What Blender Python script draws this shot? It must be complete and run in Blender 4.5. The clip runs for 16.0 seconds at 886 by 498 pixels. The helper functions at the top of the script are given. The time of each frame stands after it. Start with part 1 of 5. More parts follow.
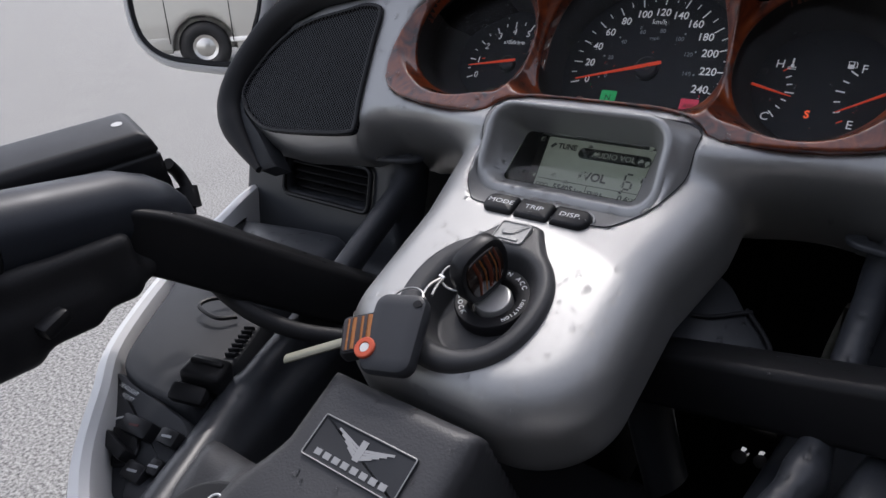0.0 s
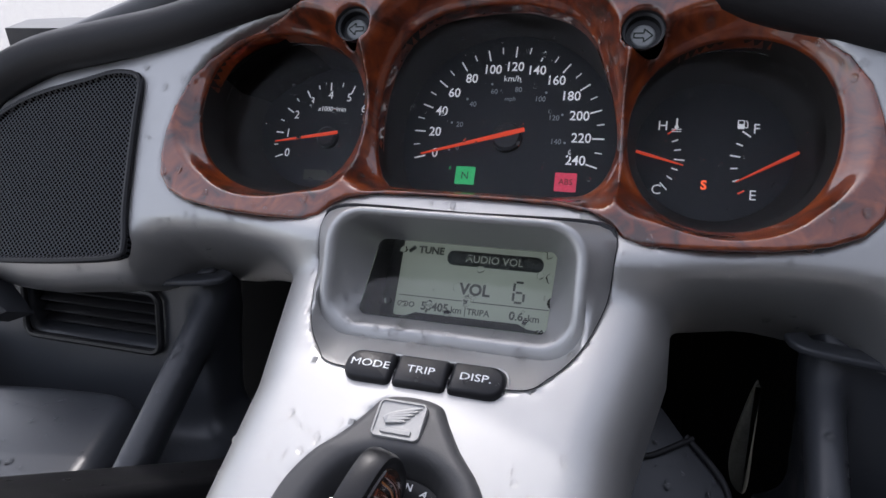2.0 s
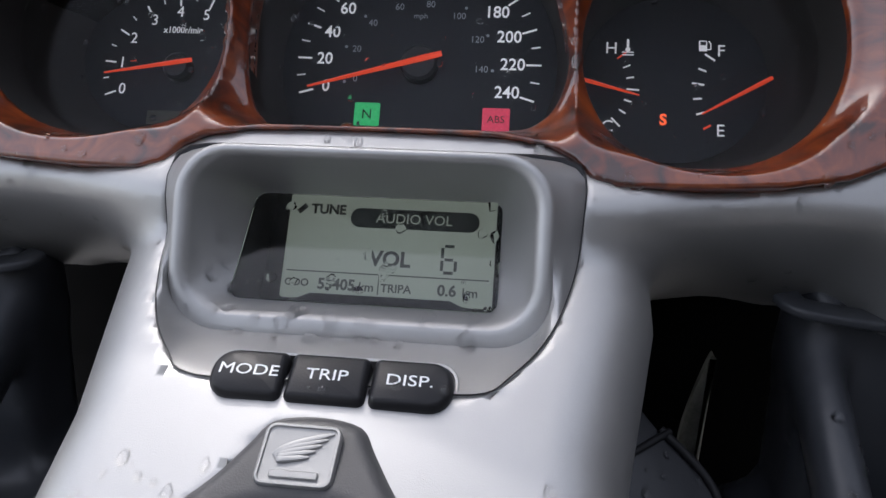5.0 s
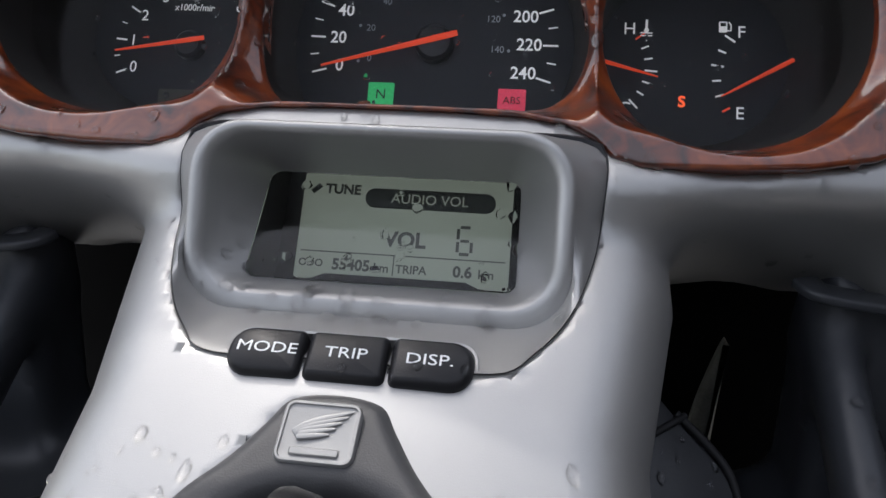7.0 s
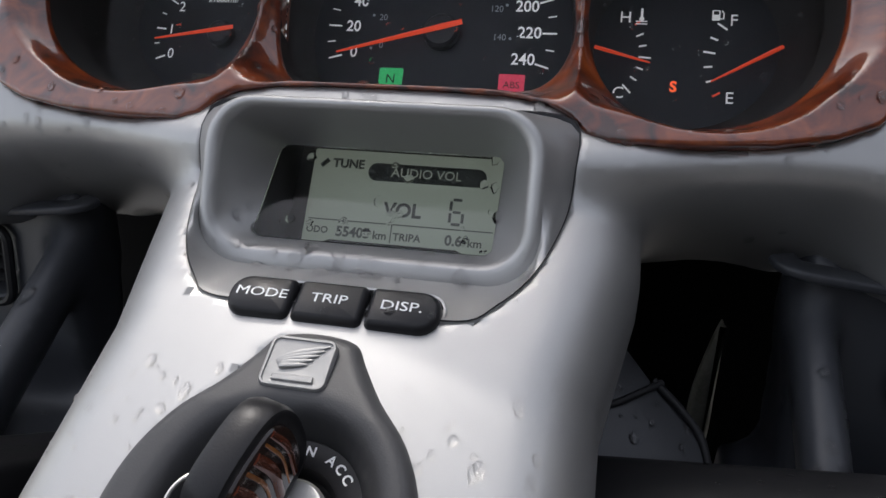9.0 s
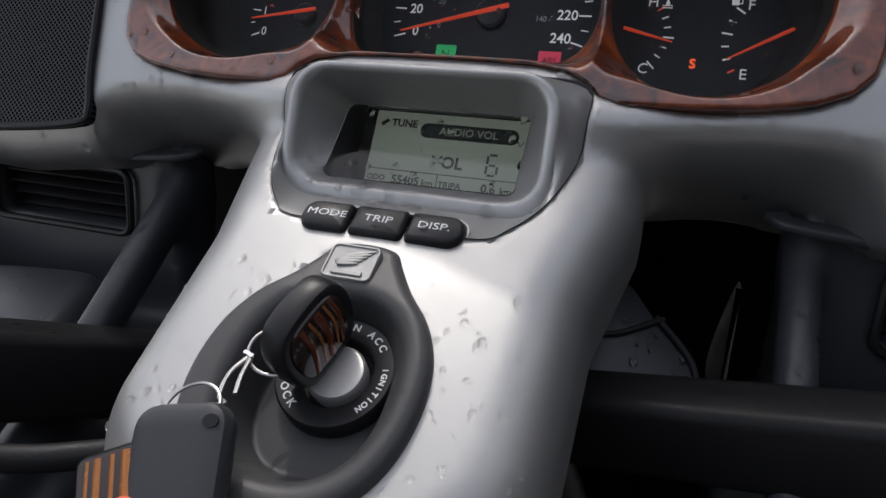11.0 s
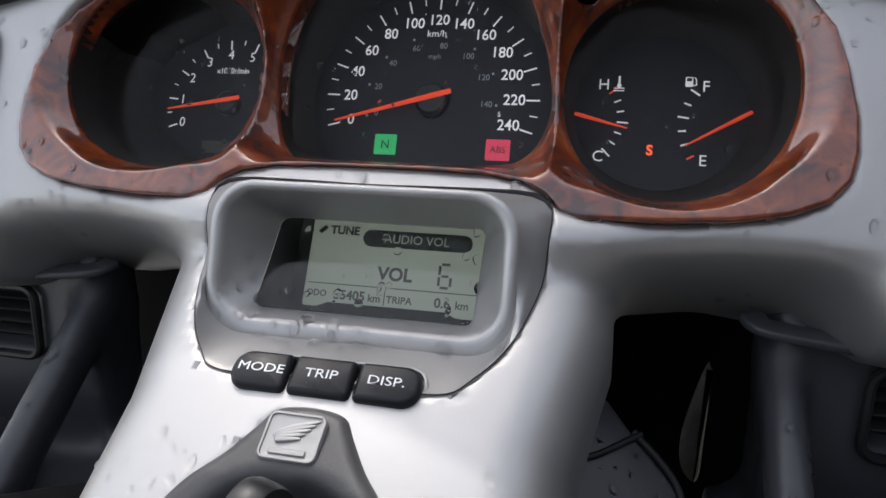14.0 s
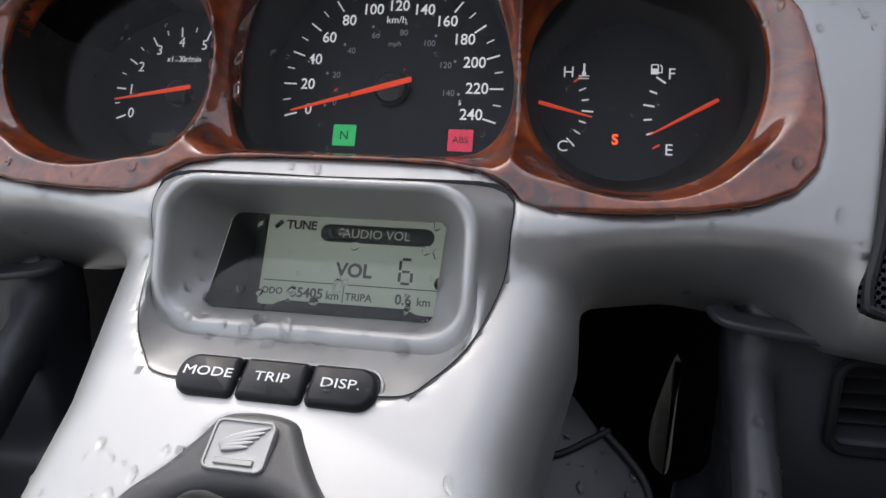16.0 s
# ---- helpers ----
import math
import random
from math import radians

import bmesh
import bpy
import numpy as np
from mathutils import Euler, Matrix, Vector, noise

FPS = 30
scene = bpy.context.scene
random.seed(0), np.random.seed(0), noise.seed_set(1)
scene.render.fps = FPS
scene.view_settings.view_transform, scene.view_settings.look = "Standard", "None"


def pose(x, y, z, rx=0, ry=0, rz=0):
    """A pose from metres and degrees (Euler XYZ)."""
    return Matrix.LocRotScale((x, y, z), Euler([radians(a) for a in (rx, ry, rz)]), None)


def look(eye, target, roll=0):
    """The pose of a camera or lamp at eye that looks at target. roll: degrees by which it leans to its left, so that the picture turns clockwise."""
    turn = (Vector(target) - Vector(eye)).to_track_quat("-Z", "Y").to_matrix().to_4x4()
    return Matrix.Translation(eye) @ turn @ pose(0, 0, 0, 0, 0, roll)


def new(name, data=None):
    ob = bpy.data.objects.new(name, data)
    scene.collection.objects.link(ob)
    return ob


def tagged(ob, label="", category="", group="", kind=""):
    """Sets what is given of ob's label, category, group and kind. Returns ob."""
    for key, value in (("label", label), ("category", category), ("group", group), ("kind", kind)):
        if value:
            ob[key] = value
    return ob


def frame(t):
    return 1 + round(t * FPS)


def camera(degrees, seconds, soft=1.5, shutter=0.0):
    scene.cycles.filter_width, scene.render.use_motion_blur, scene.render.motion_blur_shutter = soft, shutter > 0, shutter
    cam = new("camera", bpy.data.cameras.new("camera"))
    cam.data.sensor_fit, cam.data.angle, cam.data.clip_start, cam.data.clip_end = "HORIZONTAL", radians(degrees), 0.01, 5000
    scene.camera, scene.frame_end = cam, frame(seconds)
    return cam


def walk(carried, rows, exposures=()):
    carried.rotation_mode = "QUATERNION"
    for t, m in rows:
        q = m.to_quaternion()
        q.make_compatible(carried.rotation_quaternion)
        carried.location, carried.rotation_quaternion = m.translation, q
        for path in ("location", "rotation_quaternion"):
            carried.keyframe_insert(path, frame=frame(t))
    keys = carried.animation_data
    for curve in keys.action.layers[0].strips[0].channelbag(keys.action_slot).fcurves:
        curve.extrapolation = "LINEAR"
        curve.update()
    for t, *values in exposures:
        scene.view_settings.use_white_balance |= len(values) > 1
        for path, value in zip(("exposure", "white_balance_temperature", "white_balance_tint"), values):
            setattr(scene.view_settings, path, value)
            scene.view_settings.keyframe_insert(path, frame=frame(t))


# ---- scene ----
# ---------- camera ----------
cam = camera(69.1, 16.0, 1.5, 0.0)
PATH = [
    (0, 0.1851, -0.3450, 1.2332, 65.18, 1.95, 36.16),
    (0.5, 0.1318, -0.3128, 1.2297, 64.71, -0.38, 31.49),
    (1, 0.1102, -0.2886, 1.2388, 64.90, -0.17, 27.18),
    (1.5, 0.0930, -0.2588, 1.2465, 64.63, 1.82, 21.18),
    (2, 0.0869, -0.2276, 1.2507, 65.55, 2.37, 16.90),
    (2.5, 0.0875, -0.2389, 1.2464, 65.85, 1.95, 17.37),
    (3, 0.0859, -0.2371, 1.2390, 65.39, 0.98, 16.81),
    (3.5, 0.0764, -0.2070, 1.2216, 65.22, 0.41, 13.16),
    (4, 0.0630, -0.1721, 1.2146, 64.19, 1.03, 8.96),
    (4.2, 0.0581, -0.1620, 1.2097, 64.18, 0.77, 7.28),
    (6.5, 0.0504, -0.1532, 1.1994, 63.00, -0.43, 6.34),
    (7, 0.0479, -0.1554, 1.1983, 62.86, -0.48, 6.99),
    (7.5, 0.0516, -0.1645, 1.1969, 62.74, -0.67, 8.95),
    (8, 0.0614, -0.1709, 1.1963, 63.21, -0.40, 9.79),
    (8.5, 0.0699, -0.1754, 1.1976, 63.16, 0.10, 10.55),
    (9, 0.0762, -0.1775, 1.1970, 62.80, 0.21, 11.49),
    (9.5, 0.0769, -0.1819, 1.1947, 62.37, 0.17, 11.69),
    (10, 0.0808, -0.1978, 1.1940, 62.05, 0.20, 13.40),
    (10.2, 0.0855, -0.2087, 1.1955, 62.04, 0.21, 15.11),
    (12.3, 0.1288, -0.2400, 1.2053, 62.69, 0.94, 19.45),
    (12.5, 0.1287, -0.2403, 1.2145, 63.54, 1.09, 19.20),
    (13, 0.1255, -0.2328, 1.2158, 64.56, 0.74, 17.83),
    (13.5, 0.1039, -0.2010, 1.2328, 64.10, 2.96, 14.48),
    (14, 0.0923, -0.1818, 1.2295, 63.62, 1.85, 12.58),
    (14.5, 0.0875, -0.1779, 1.2242, 63.03, 1.00, 11.96),
    (15, 0.0905, -0.1750, 1.2230, 62.94, 1.01, 11.30),
    (15.5, 0.0933, -0.1716, 1.2260, 62.75, 1.32, 10.71),
    (16, 0.0966, -0.1704, 1.2247, 62.94, 1.48, 10.28),
]
walk(cam, [(t, pose(x, y, z, rx, ry, rz)) for t, x, y, z, rx, ry, rz in PATH],
     [(t, e, k, 12 + max(0, 6550 - k) / 60) for t, e, k in ((0.0, 1.16, 6400), (1.0, 1.46, 6370), (2.0, 1.78, 6350), (4.0, 1.82, 6370), (7.0, 1.64, 6550), (10.0, 1.43, 6650), (12.3, 1.07, 6640), (13.0, 1.35, 6640), (14.0, 1.86, 6660), (16.0, 1.98, 6700))])

# ---------- daylight ----------
SUN_AZ, SUN_EL = radians(-32.0), radians(55.0)      # azimuth clockwise from the way ahead
sun_way = Vector((math.sin(SUN_AZ) * math.cos(SUN_EL), math.cos(SUN_AZ) * math.cos(SUN_EL), math.sin(SUN_EL)))
world = bpy.data.worlds.new("sky")
scene.world = world
world.use_nodes = True
wn = world.node_tree
sky = wn.nodes.new("ShaderNodeTexSky")
sky.sky_type = 'NISHITA'
sky.sun_disc = False
sky.sun_elevation, sky.sun_rotation = SUN_EL, SUN_AZ
sky.air_density, sky.dust_density, sky.ozone_density = 1.0, 2.0, 1.0
haze = wn.nodes.new("ShaderNodeHueSaturation")      # hazy, nearly white sky
haze.inputs["Saturation"].default_value = 0.4
wn.links.new(sky.outputs[0], haze.inputs["Color"])
wn.links.new(haze.outputs[0], wn.nodes["Background"].inputs[0])
wn.nodes["Background"].inputs[1].default_value = 0.11
sun = new("sun", bpy.data.lights.new("sun", 'SUN'))
sun.data.energy, sun.data.angle, sun.data.color = 0.45, radians(0.6), (1.0, 0.97, 0.92)
sun.matrix_world = look(sun_way * 20, (0, 0, 0))


# ---------- materials ----------
def material(name, color, rough=0.5, metal=0.0, color2=None, scale=40.0, spread=0.5, fine=900.0, bump=0.0,
             bump_scale=600.0, coat=0.0, coat_rough=0.03, rough_spread=0.08, spec=0.5, emit=0.0, transmission=0.0, ior=1.45):
    m = bpy.data.materials.new(name)
    m.use_nodes = True
    nt = m.node_tree
    b = nt.nodes["Principled BSDF"]
    geo = nt.nodes.new("ShaderNodeNewGeometry")

    def noise_tex(s, detail=4.0):
        n = nt.nodes.new("ShaderNodeTexNoise")
        n.inputs["Scale"].default_value, n.inputs["Detail"].default_value = s, detail
        nt.links.new(geo.outputs["Position"], n.inputs["Vector"])
        return n

    large, small = noise_tex(scale), noise_tex(fine, 2.0)
    mix = nt.nodes.new("ShaderNodeMix")
    mix.data_type = 'RGBA'
    c2 = color2 or tuple(c * 0.75 for c in color)
    mix.inputs["A"].default_value, mix.inputs["B"].default_value = (*color, 1), (*c2, 1)
    ramp = nt.nodes.new("ShaderNodeMath")
    ramp.operation = 'MULTIPLY_ADD'
    nt.links.new(large.outputs["Fac"], ramp.inputs[0])
    ramp.inputs[1].default_value = spread * 0.7
    add = nt.nodes.new("ShaderNodeMath")
    add.operation = 'MULTIPLY'
    nt.links.new(small.outputs["Fac"], add.inputs[0])
    add.inputs[1].default_value = spread * 0.5
    nt.links.new(add.outputs[0], ramp.inputs[2])
    nt.links.new(ramp.outputs[0], mix.inputs["Factor"])
    nt.links.new(mix.outputs["Result"], b.inputs["Base Color"])
    r = nt.nodes.new("ShaderNodeMath")
    r.operation = 'MULTIPLY_ADD'
    nt.links.new(large.outputs["Fac"], r.inputs[0])
    r.inputs[1].default_value, r.inputs[2].default_value = rough_spread * 2, max(0.0, rough - rough_spread)
    nt.links.new(r.outputs[0], b.inputs["Roughness"])
    b.inputs["Metallic"].default_value = metal
    b.inputs["Specular IOR Level"].default_value = spec
    b.inputs["Coat Weight"].default_value, b.inputs["Coat Roughness"].default_value = coat, coat_rough
    b.inputs["Transmission Weight"].default_value, b.inputs["IOR"].default_value = transmission, ior
    if emit:
        nt.links.new(mix.outputs["Result"], b.inputs["Emission Color"])
        b.inputs["Emission Strength"].default_value = emit
    if bump:
        bn = noise_tex(bump_scale, 3.0)
        bp = nt.nodes.new("ShaderNodeBump")
        bp.inputs["Strength"].default_value, bp.inputs["Distance"].default_value = bump, 0.0006
        nt.links.new(bn.outputs["Fac"], bp.inputs["Height"])
        nt.links.new(bp.outputs[0], b.inputs["Normal"])
    return m


GREY = material("grey_metallic_plastic", (0.47, 0.468, 0.46), 0.46, 0.82, (0.39, 0.389, 0.384), 25, 0.5, 2500, 0.09, 2500)
HOODGREY = material("hood_grey_plastic", (0.47, 0.468, 0.46), 0.48, 0.8, (0.40, 0.399, 0.394), 25, 0.5, 2500, 0.08, 2500)
SATIN = material("satin_black_plastic", (0.012, 0.012, 0.0135), 0.36, 0.0, (0.020, 0.020, 0.022), 40, 0.6, 1500, 0.1, 1500, spec=0.35)
GLOSSBLACK = material("gloss_black_enamel", (0.012, 0.012, 0.013), 0.36, 0.0, (0.018, 0.018, 0.019), 40, 0.6, 900, 0.10, 500, spec=0.18)
RUBBER = material("black_rubber", (0.016, 0.016, 0.0175), 0.52, 0.0, (0.023, 0.023, 0.025), 50, 0.6, 800, 0.2, 700, spec=0.28)
PANELGREY = material("charcoal_plastic", (0.036, 0.038, 0.043), 0.50, 0.0, (0.028, 0.030, 0.034), 20, 0.6, 1500, 0.15, 1400, spec=0.35)
TUBE = material("gauge_well_plastic", (0.014, 0.013, 0.012), 0.75, 0.0, (0.018, 0.017, 0.016), 40, 0.5, 1500, 0.1, 1200)
FACE = material("gauge_face_print", (0.0075, 0.009, 0.0125), 0.6, 0.0, (0.010, 0.012, 0.016), 60, 0.5, 2000)
# housings, and the added sheets whose near-black stands in for deep shade
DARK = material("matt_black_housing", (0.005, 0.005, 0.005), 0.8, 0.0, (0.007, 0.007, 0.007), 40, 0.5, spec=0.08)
WHITEPRINT = material("white_print", (0.86, 0.87, 0.87), 0.6, 0.0, (0.80, 0.81, 0.81), 300, 0.5)
GREYPRINT = material("grey_print", (0.42, 0.43, 0.45), 0.6, 0.0, (0.26, 0.27, 0.29), 300, 0.5)
NEEDLE = material("orange_red_needle", (0.80, 0.075, 0.03), 0.4, 0.0, (0.70, 0.055, 0.02), 200, 0.4, emit=0.12)
DIALPRINT = material("backlit_white_print", (0.86, 0.87, 0.87), 0.6, 0.0, (0.80, 0.81, 0.81), 300, 0.5, emit=0.10)
SURROUND = material("matt_dark_plastic", (0.046, 0.0465, 0.049), 0.46, 0.0, (0.056, 0.0565, 0.059), 30, 0.6, 1800, 0.12, 1800, spec=0.5)
WHITEPAINT = material("white_gloss_paint", (0.8, 0.8, 0.8), 0.25, 0.0, (0.76, 0.76, 0.75), 8, 0.5, 400, coat=0.5)
CHROME = material("chromed_metal", (0.75, 0.75, 0.75), 0.15, 1.0, (0.65, 0.65, 0.65), 80, 0.5)
STEEL = material("worn_steel", (0.6, 0.59, 0.57), 0.3, 1.0, (0.5, 0.48, 0.45), 150, 0.6)


# ---------- mesh helpers ----------
P0 = Vector((0, 0.075, 1.12))
FUP, FN = Vector((0, 0.545, 0.8385)).normalized(), Vector((0, -0.8385, 0.545)).normalized()
Q0 = Vector((0, -0.012, 1.0755))
CS = radians(22.5)
CUP, CN = Vector((0, math.cos(CS), math.sin(CS))), Vector((0, -math.sin(CS), math.cos(CS)))
D0 = Vector((0, 0.1725, 1.1405))
DUP, DN = Vector((0, 0.5736, 0.8192)).normalized(), Vector((0, -0.8192, 0.5736)).normalized()
XR = Vector((1, 0, 0))


def basis(o, a, b, c):
    m = Matrix.Identity(4)
    for i in range(3):
        m[i][0], m[i][1], m[i][2], m[i][3] = a[i], b[i], c[i], o[i]
    return m


MF, MC, MD = basis(P0, XR, FUP, FN), basis(Q0, XR, CUP, CN), basis(D0, XR, DUP, DN)


def link_mesh(name, me, mat, parent=None, label="", smooth=True):
    ob = new(name, me)
    if mat is not None:
        me.materials.append(mat)
    if smooth:
        me.shade_smooth()
    if parent is not None:
        ob.parent = parent
        ob.matrix_parent_inverse = parent.matrix_world.inverted()
    if label:
        tagged(ob, label)
    return ob


def part(name, bm, mat, parent=None, label="", smooth=True, sharp=40.0):
    me = bpy.data.meshes.new(name)
    bmesh.ops.recalc_face_normals(bm, faces=bm.faces)
    if smooth:
        for e in bm.edges:
            e.smooth = len(e.link_faces) == 2 and e.calc_face_angle(0) < radians(sharp)
        for f in bm.faces:
            f.smooth = True
    bm.to_mesh(me)
    bm.free()
    return link_mesh(name, me, mat, parent, label, False)


def thing(name, at, label, category, group="", kind=""):
    ob = new(name)
    ob.empty_display_size = 0.05
    ob.location = at
    bpy.context.view_layer.update()
    return tagged(ob, label, category, group, kind)


def rounded_box(sx, sy, sz, r=0.002, seg=2, m=None, bm=None):
    bm = bm or bmesh.new()
    vs = bmesh.ops.create_cube(bm, size=1.0)["verts"]
    bmesh.ops.scale(bm, vec=(sx, sy, sz), verts=vs)
    es = list({e for v in vs for e in v.link_edges})
    out = bmesh.ops.bevel(bm, geom=es, offset=min(r, 0.49 * min(sx, sy, sz)), segments=seg, affect='EDGES', profile=0.5)
    if m is not None:
        got = {v for f in out["faces"] for v in f.verts} | {v for v in vs if v.is_valid}
        bmesh.ops.transform(bm, matrix=m, verts=list(got))
    return bm


def loft(loops, closed=True, cap=True, cap_start=False, bm=None):
    bm = bm or bmesh.new()
    rows = [[bm.verts.new(p) for p in loop] for loop in loops]
    n = len(rows[0])
    for a, b in zip(rows, rows[1:]):
        for i in range(n if closed else n - 1):
            j = (i + 1) % n
            bm.faces.new((a[i], a[j], b[j], b[i]))
    if cap:
        bm.faces.new(rows[-1])
    if cap_start:
        bm.faces.new(list(reversed(rows[0])))
    return bm


def sweep(points, radii, seg=20, flat=1.0, cap=True, up=Vector((0, 0, 1)), power=2.0, bm=None):
    """A tube along points; flat squeezes it along up, power over 2 squares its section."""
    pts = [Vector(p) for p in points]
    loops = []
    for i, p in enumerate(pts):
        d = (pts[min(i + 1, len(pts) - 1)] - pts[max(i - 1, 0)]).normalized()
        side = d.cross(up).normalized()
        top = side.cross(d).normalized()
        r = radii[i] if isinstance(radii, (list, tuple)) else radii
        loop = []
        for k in range(seg):
            a = 2 * math.pi * k / seg
            c, s = math.cos(a), math.sin(a)
            c, s = (math.copysign(abs(v) ** (2 / power), v) for v in (c, s))
            loop.append(p + side * (r * c) + top * (r * flat * s))
        loops.append(loop)
    return loft(loops, True, cap, cap, bm)


def box_sweep(points, w, h, ch):
    """A bar of chamfered rectangular section along points."""
    pts = [Vector(p) for p in points]
    loops = []
    for i, p in enumerate(pts):
        d = (pts[min(i + 1, len(pts) - 1)] - pts[max(i - 1, 0)]).normalized()
        side = d.cross(Vector((0, 0, 1))).normalized()
        top = side.cross(d).normalized()
        a, b = w / 2, h / 2
        sec = []
        for sx, sy in ((1, 1), (-1, 1), (-1, -1), (1, -1)):
            for k in range(4):
                q = radians({(1, 1): 0, (-1, 1): 90, (-1, -1): 180, (1, -1): 270}[(sx, sy)] + 30 * k)
                sec.append((sx * (a - ch) + ch * math.cos(q), sy * (b - ch) + ch * math.sin(q)))
        loops.append([p + side * x + top * y for x, y in sec])
    return loft(loops, True, True, True)


def slab(loop, m, thick):
    """A closed flat plate of any outline."""
    return loft([[m @ Vector((p[0], p[1], h)) for p in loop] for h in (-thick, 0.0)], True, True, True)


def curve_points(points, n=8):
    """A smooth line through points (Catmull-Rom)."""
    p = [Vector(q) for q in points]
    p = [2 * p[0] - p[1], *p, 2 * p[-1] - p[-2]]
    out = []
    for i in range(1, len(p) - 2):
        for k in range(n):
            t = k / n
            a, b, c, d = p[i - 1:i + 3]
            out.append(0.5 * (2 * b + (c - a) * t + (2 * a - 5 * b + 4 * c - d) * t * t + (3 * b - a - 3 * c + d) * t ** 3))
    out.append(p[-2])
    return out


def ring_points(points, n=8):
    p = [Vector(q) for q in points]
    k = len(p)
    out = []
    for i in range(k):
        a, b, c, d = (p[(i + j) % k] for j in (-1, 0, 1, 2))
        for s in range(n):
            t = s / n
            out.append(0.5 * (2 * b + (c - a) * t + (2 * a - 5 * b + 4 * c - d) * t * t + (3 * b - a - 3 * c + d) * t ** 3))
    return out


def mirrored(points):
    """A closed outline from its right half, given from the bottom centre to the top centre."""
    return [Vector(p) for p in points] + [Vector((-p[0], *p[1:])) for p in reversed(points) if abs(p[0]) > 1e-6]


def inset(loop, d):
    """Moves a flat closed loop (x, y) inwards by d."""
    n = len(loop)
    area = sum(loop[i][0] * loop[(i + 1) % n][1] - loop[(i + 1) % n][0] * loop[i][1] for i in range(n))
    s = 1 if area > 0 else -1
    out = []
    for i in range(n):
        a, b = loop[i - 1], loop[(i + 1) % n]
        t = Vector((b[0] - a[0], b[1] - a[1]))
        t = t.normalized() if t.length > 1e-9 else Vector((1, 0))
        out.append(Vector((loop[i][0] - s * t.y * d, loop[i][1] + s * t.x * d)))
    return out


def raised(loop, m, profile, cap=True):
    """Loops inset by d and lifted by h for each (d, h) of profile, as one skin, in the pose m."""
    return loft([[m @ Vector((p[0], p[1], h)) for p in inset(loop, d)] for d, h in profile], True, cap)


def round_rect(x0, y0, x1, y1, r, n=5):
    out = []
    for cx, cy, a0 in ((x1 - r, y1 - r, 0), (x0 + r, y1 - r, 90), (x0 + r, y0 + r, 180), (x1 - r, y0 + r, 270)):
        for k in range(n + 1):
            a = radians(a0 + 90 * k / n)
            out.append(Vector((cx + r * math.cos(a), cy + r * math.sin(a))))
    return out


def ellipse(cx, cy, rx, ry, n=64, power=2.0):
    out = []
    for k in range(n):
        a = 2 * math.pi * k / n
        c, s = math.cos(a), math.sin(a)
        out.append(Vector((cx + rx * math.copysign(abs(c) ** (2 / power), c), cy + ry * math.copysign(abs(s) ** (2 / power), s))))
    return out


def lettering(name, text, size, m, mat, parent, bold=0.0, align='CENTER', wide=1.0, label=""):
    cu = bpy.data.curves.new(name, 'FONT')
    cu.body, cu.size, cu.align_x, cu.align_y = text, size, align, 'CENTER'
    cu.offset, cu.extrude, cu.resolution_u = bold, 0.00008, 3
    tmp = new(name, cu)
    bpy.context.view_layer.update()
    me = bpy.data.meshes.new_from_object(tmp.evaluated_get(bpy.context.evaluated_depsgraph_get()))
    bpy.data.objects.remove(tmp)
    bpy.data.curves.remove(cu)
    me.materials.clear()
    me.transform(m @ Matrix.Diagonal((wide, 1, 1, 1)))
    return link_mesh(name, me, mat, parent, label, False)


def flat_bar(m, x0, y0, x1, y1, w, h=0.0002, bm=None):
    """A thin printed stroke from one flat point to another."""
    bm = bm or bmesh.new()
    a, b = Vector((x0, y0)), Vector((x1, y1))
    s = Vector((-(b - a).y, (b - a).x)).normalized() * w / 2
    c = [a + s, a - s, b - s, b + s]
    lo, hi = [bm.verts.new(m @ Vector((p.x, p.y, 0))) for p in c], [bm.verts.new(m @ Vector((p.x, p.y, h))) for p in c]
    bm.faces.new(hi)
    for i in range(4):
        bm.faces.new((lo[i], lo[(i + 1) % 4], hi[(i + 1) % 4], hi[i]))
    return bm


# ---------- smooth solids from distance fields ----------
def poly_dist(px, py, poly):
    """Signed distance to a closed flat polygon (negative inside), for arrays; large ones read it from a fine table."""
    if px.size > 300000:
        step, x0, y0 = 0.0012, px.min(), py.min()
        tx, ty = np.meshgrid(np.arange(x0, px.max() + 2 * step, step), np.arange(y0, py.max() + 2 * step, step), indexing="ij")
        if tx.size < 0.6 * px.size:
            tab = edge_dist(tx, ty, poly)
            fx, fy = (px - x0) / step, (py - y0) / step
            ix, iy = fx.astype(np.int32), fy.astype(np.int32)
            fx, fy = fx - ix, fy - iy
            return (tab[ix, iy] * (1 - fx) + tab[ix + 1, iy] * fx) * (1 - fy) + (tab[ix, iy + 1] * (1 - fx) + tab[ix + 1, iy + 1] * fx) * fy
    return edge_dist(px, py, poly)


def edge_dist(px, py, poly):
    d = np.full(px.shape, 1e9)
    s = np.ones(px.shape)
    n = len(poly)
    for i in range(n):
        ax, ay = poly[i][0], poly[i][1]
        bx, by = poly[i - 1][0], poly[i - 1][1]
        ex, ey = bx - ax, by - ay
        wx, wy = px - ax, py - ay
        t = np.clip((wx * ex + wy * ey) / (ex * ex + ey * ey + 1e-18), 0, 1)
        d = np.minimum(d, (wx - ex * t) ** 2 + (wy - ey * t) ** 2)
        c1, c2, c3 = py >= ay, py < by, ex * wy > ey * wx
        s = np.where((c1 & c2 & c3) | (~c1 & ~c2 & ~c3), -s, s)
    return s * np.sqrt(d)


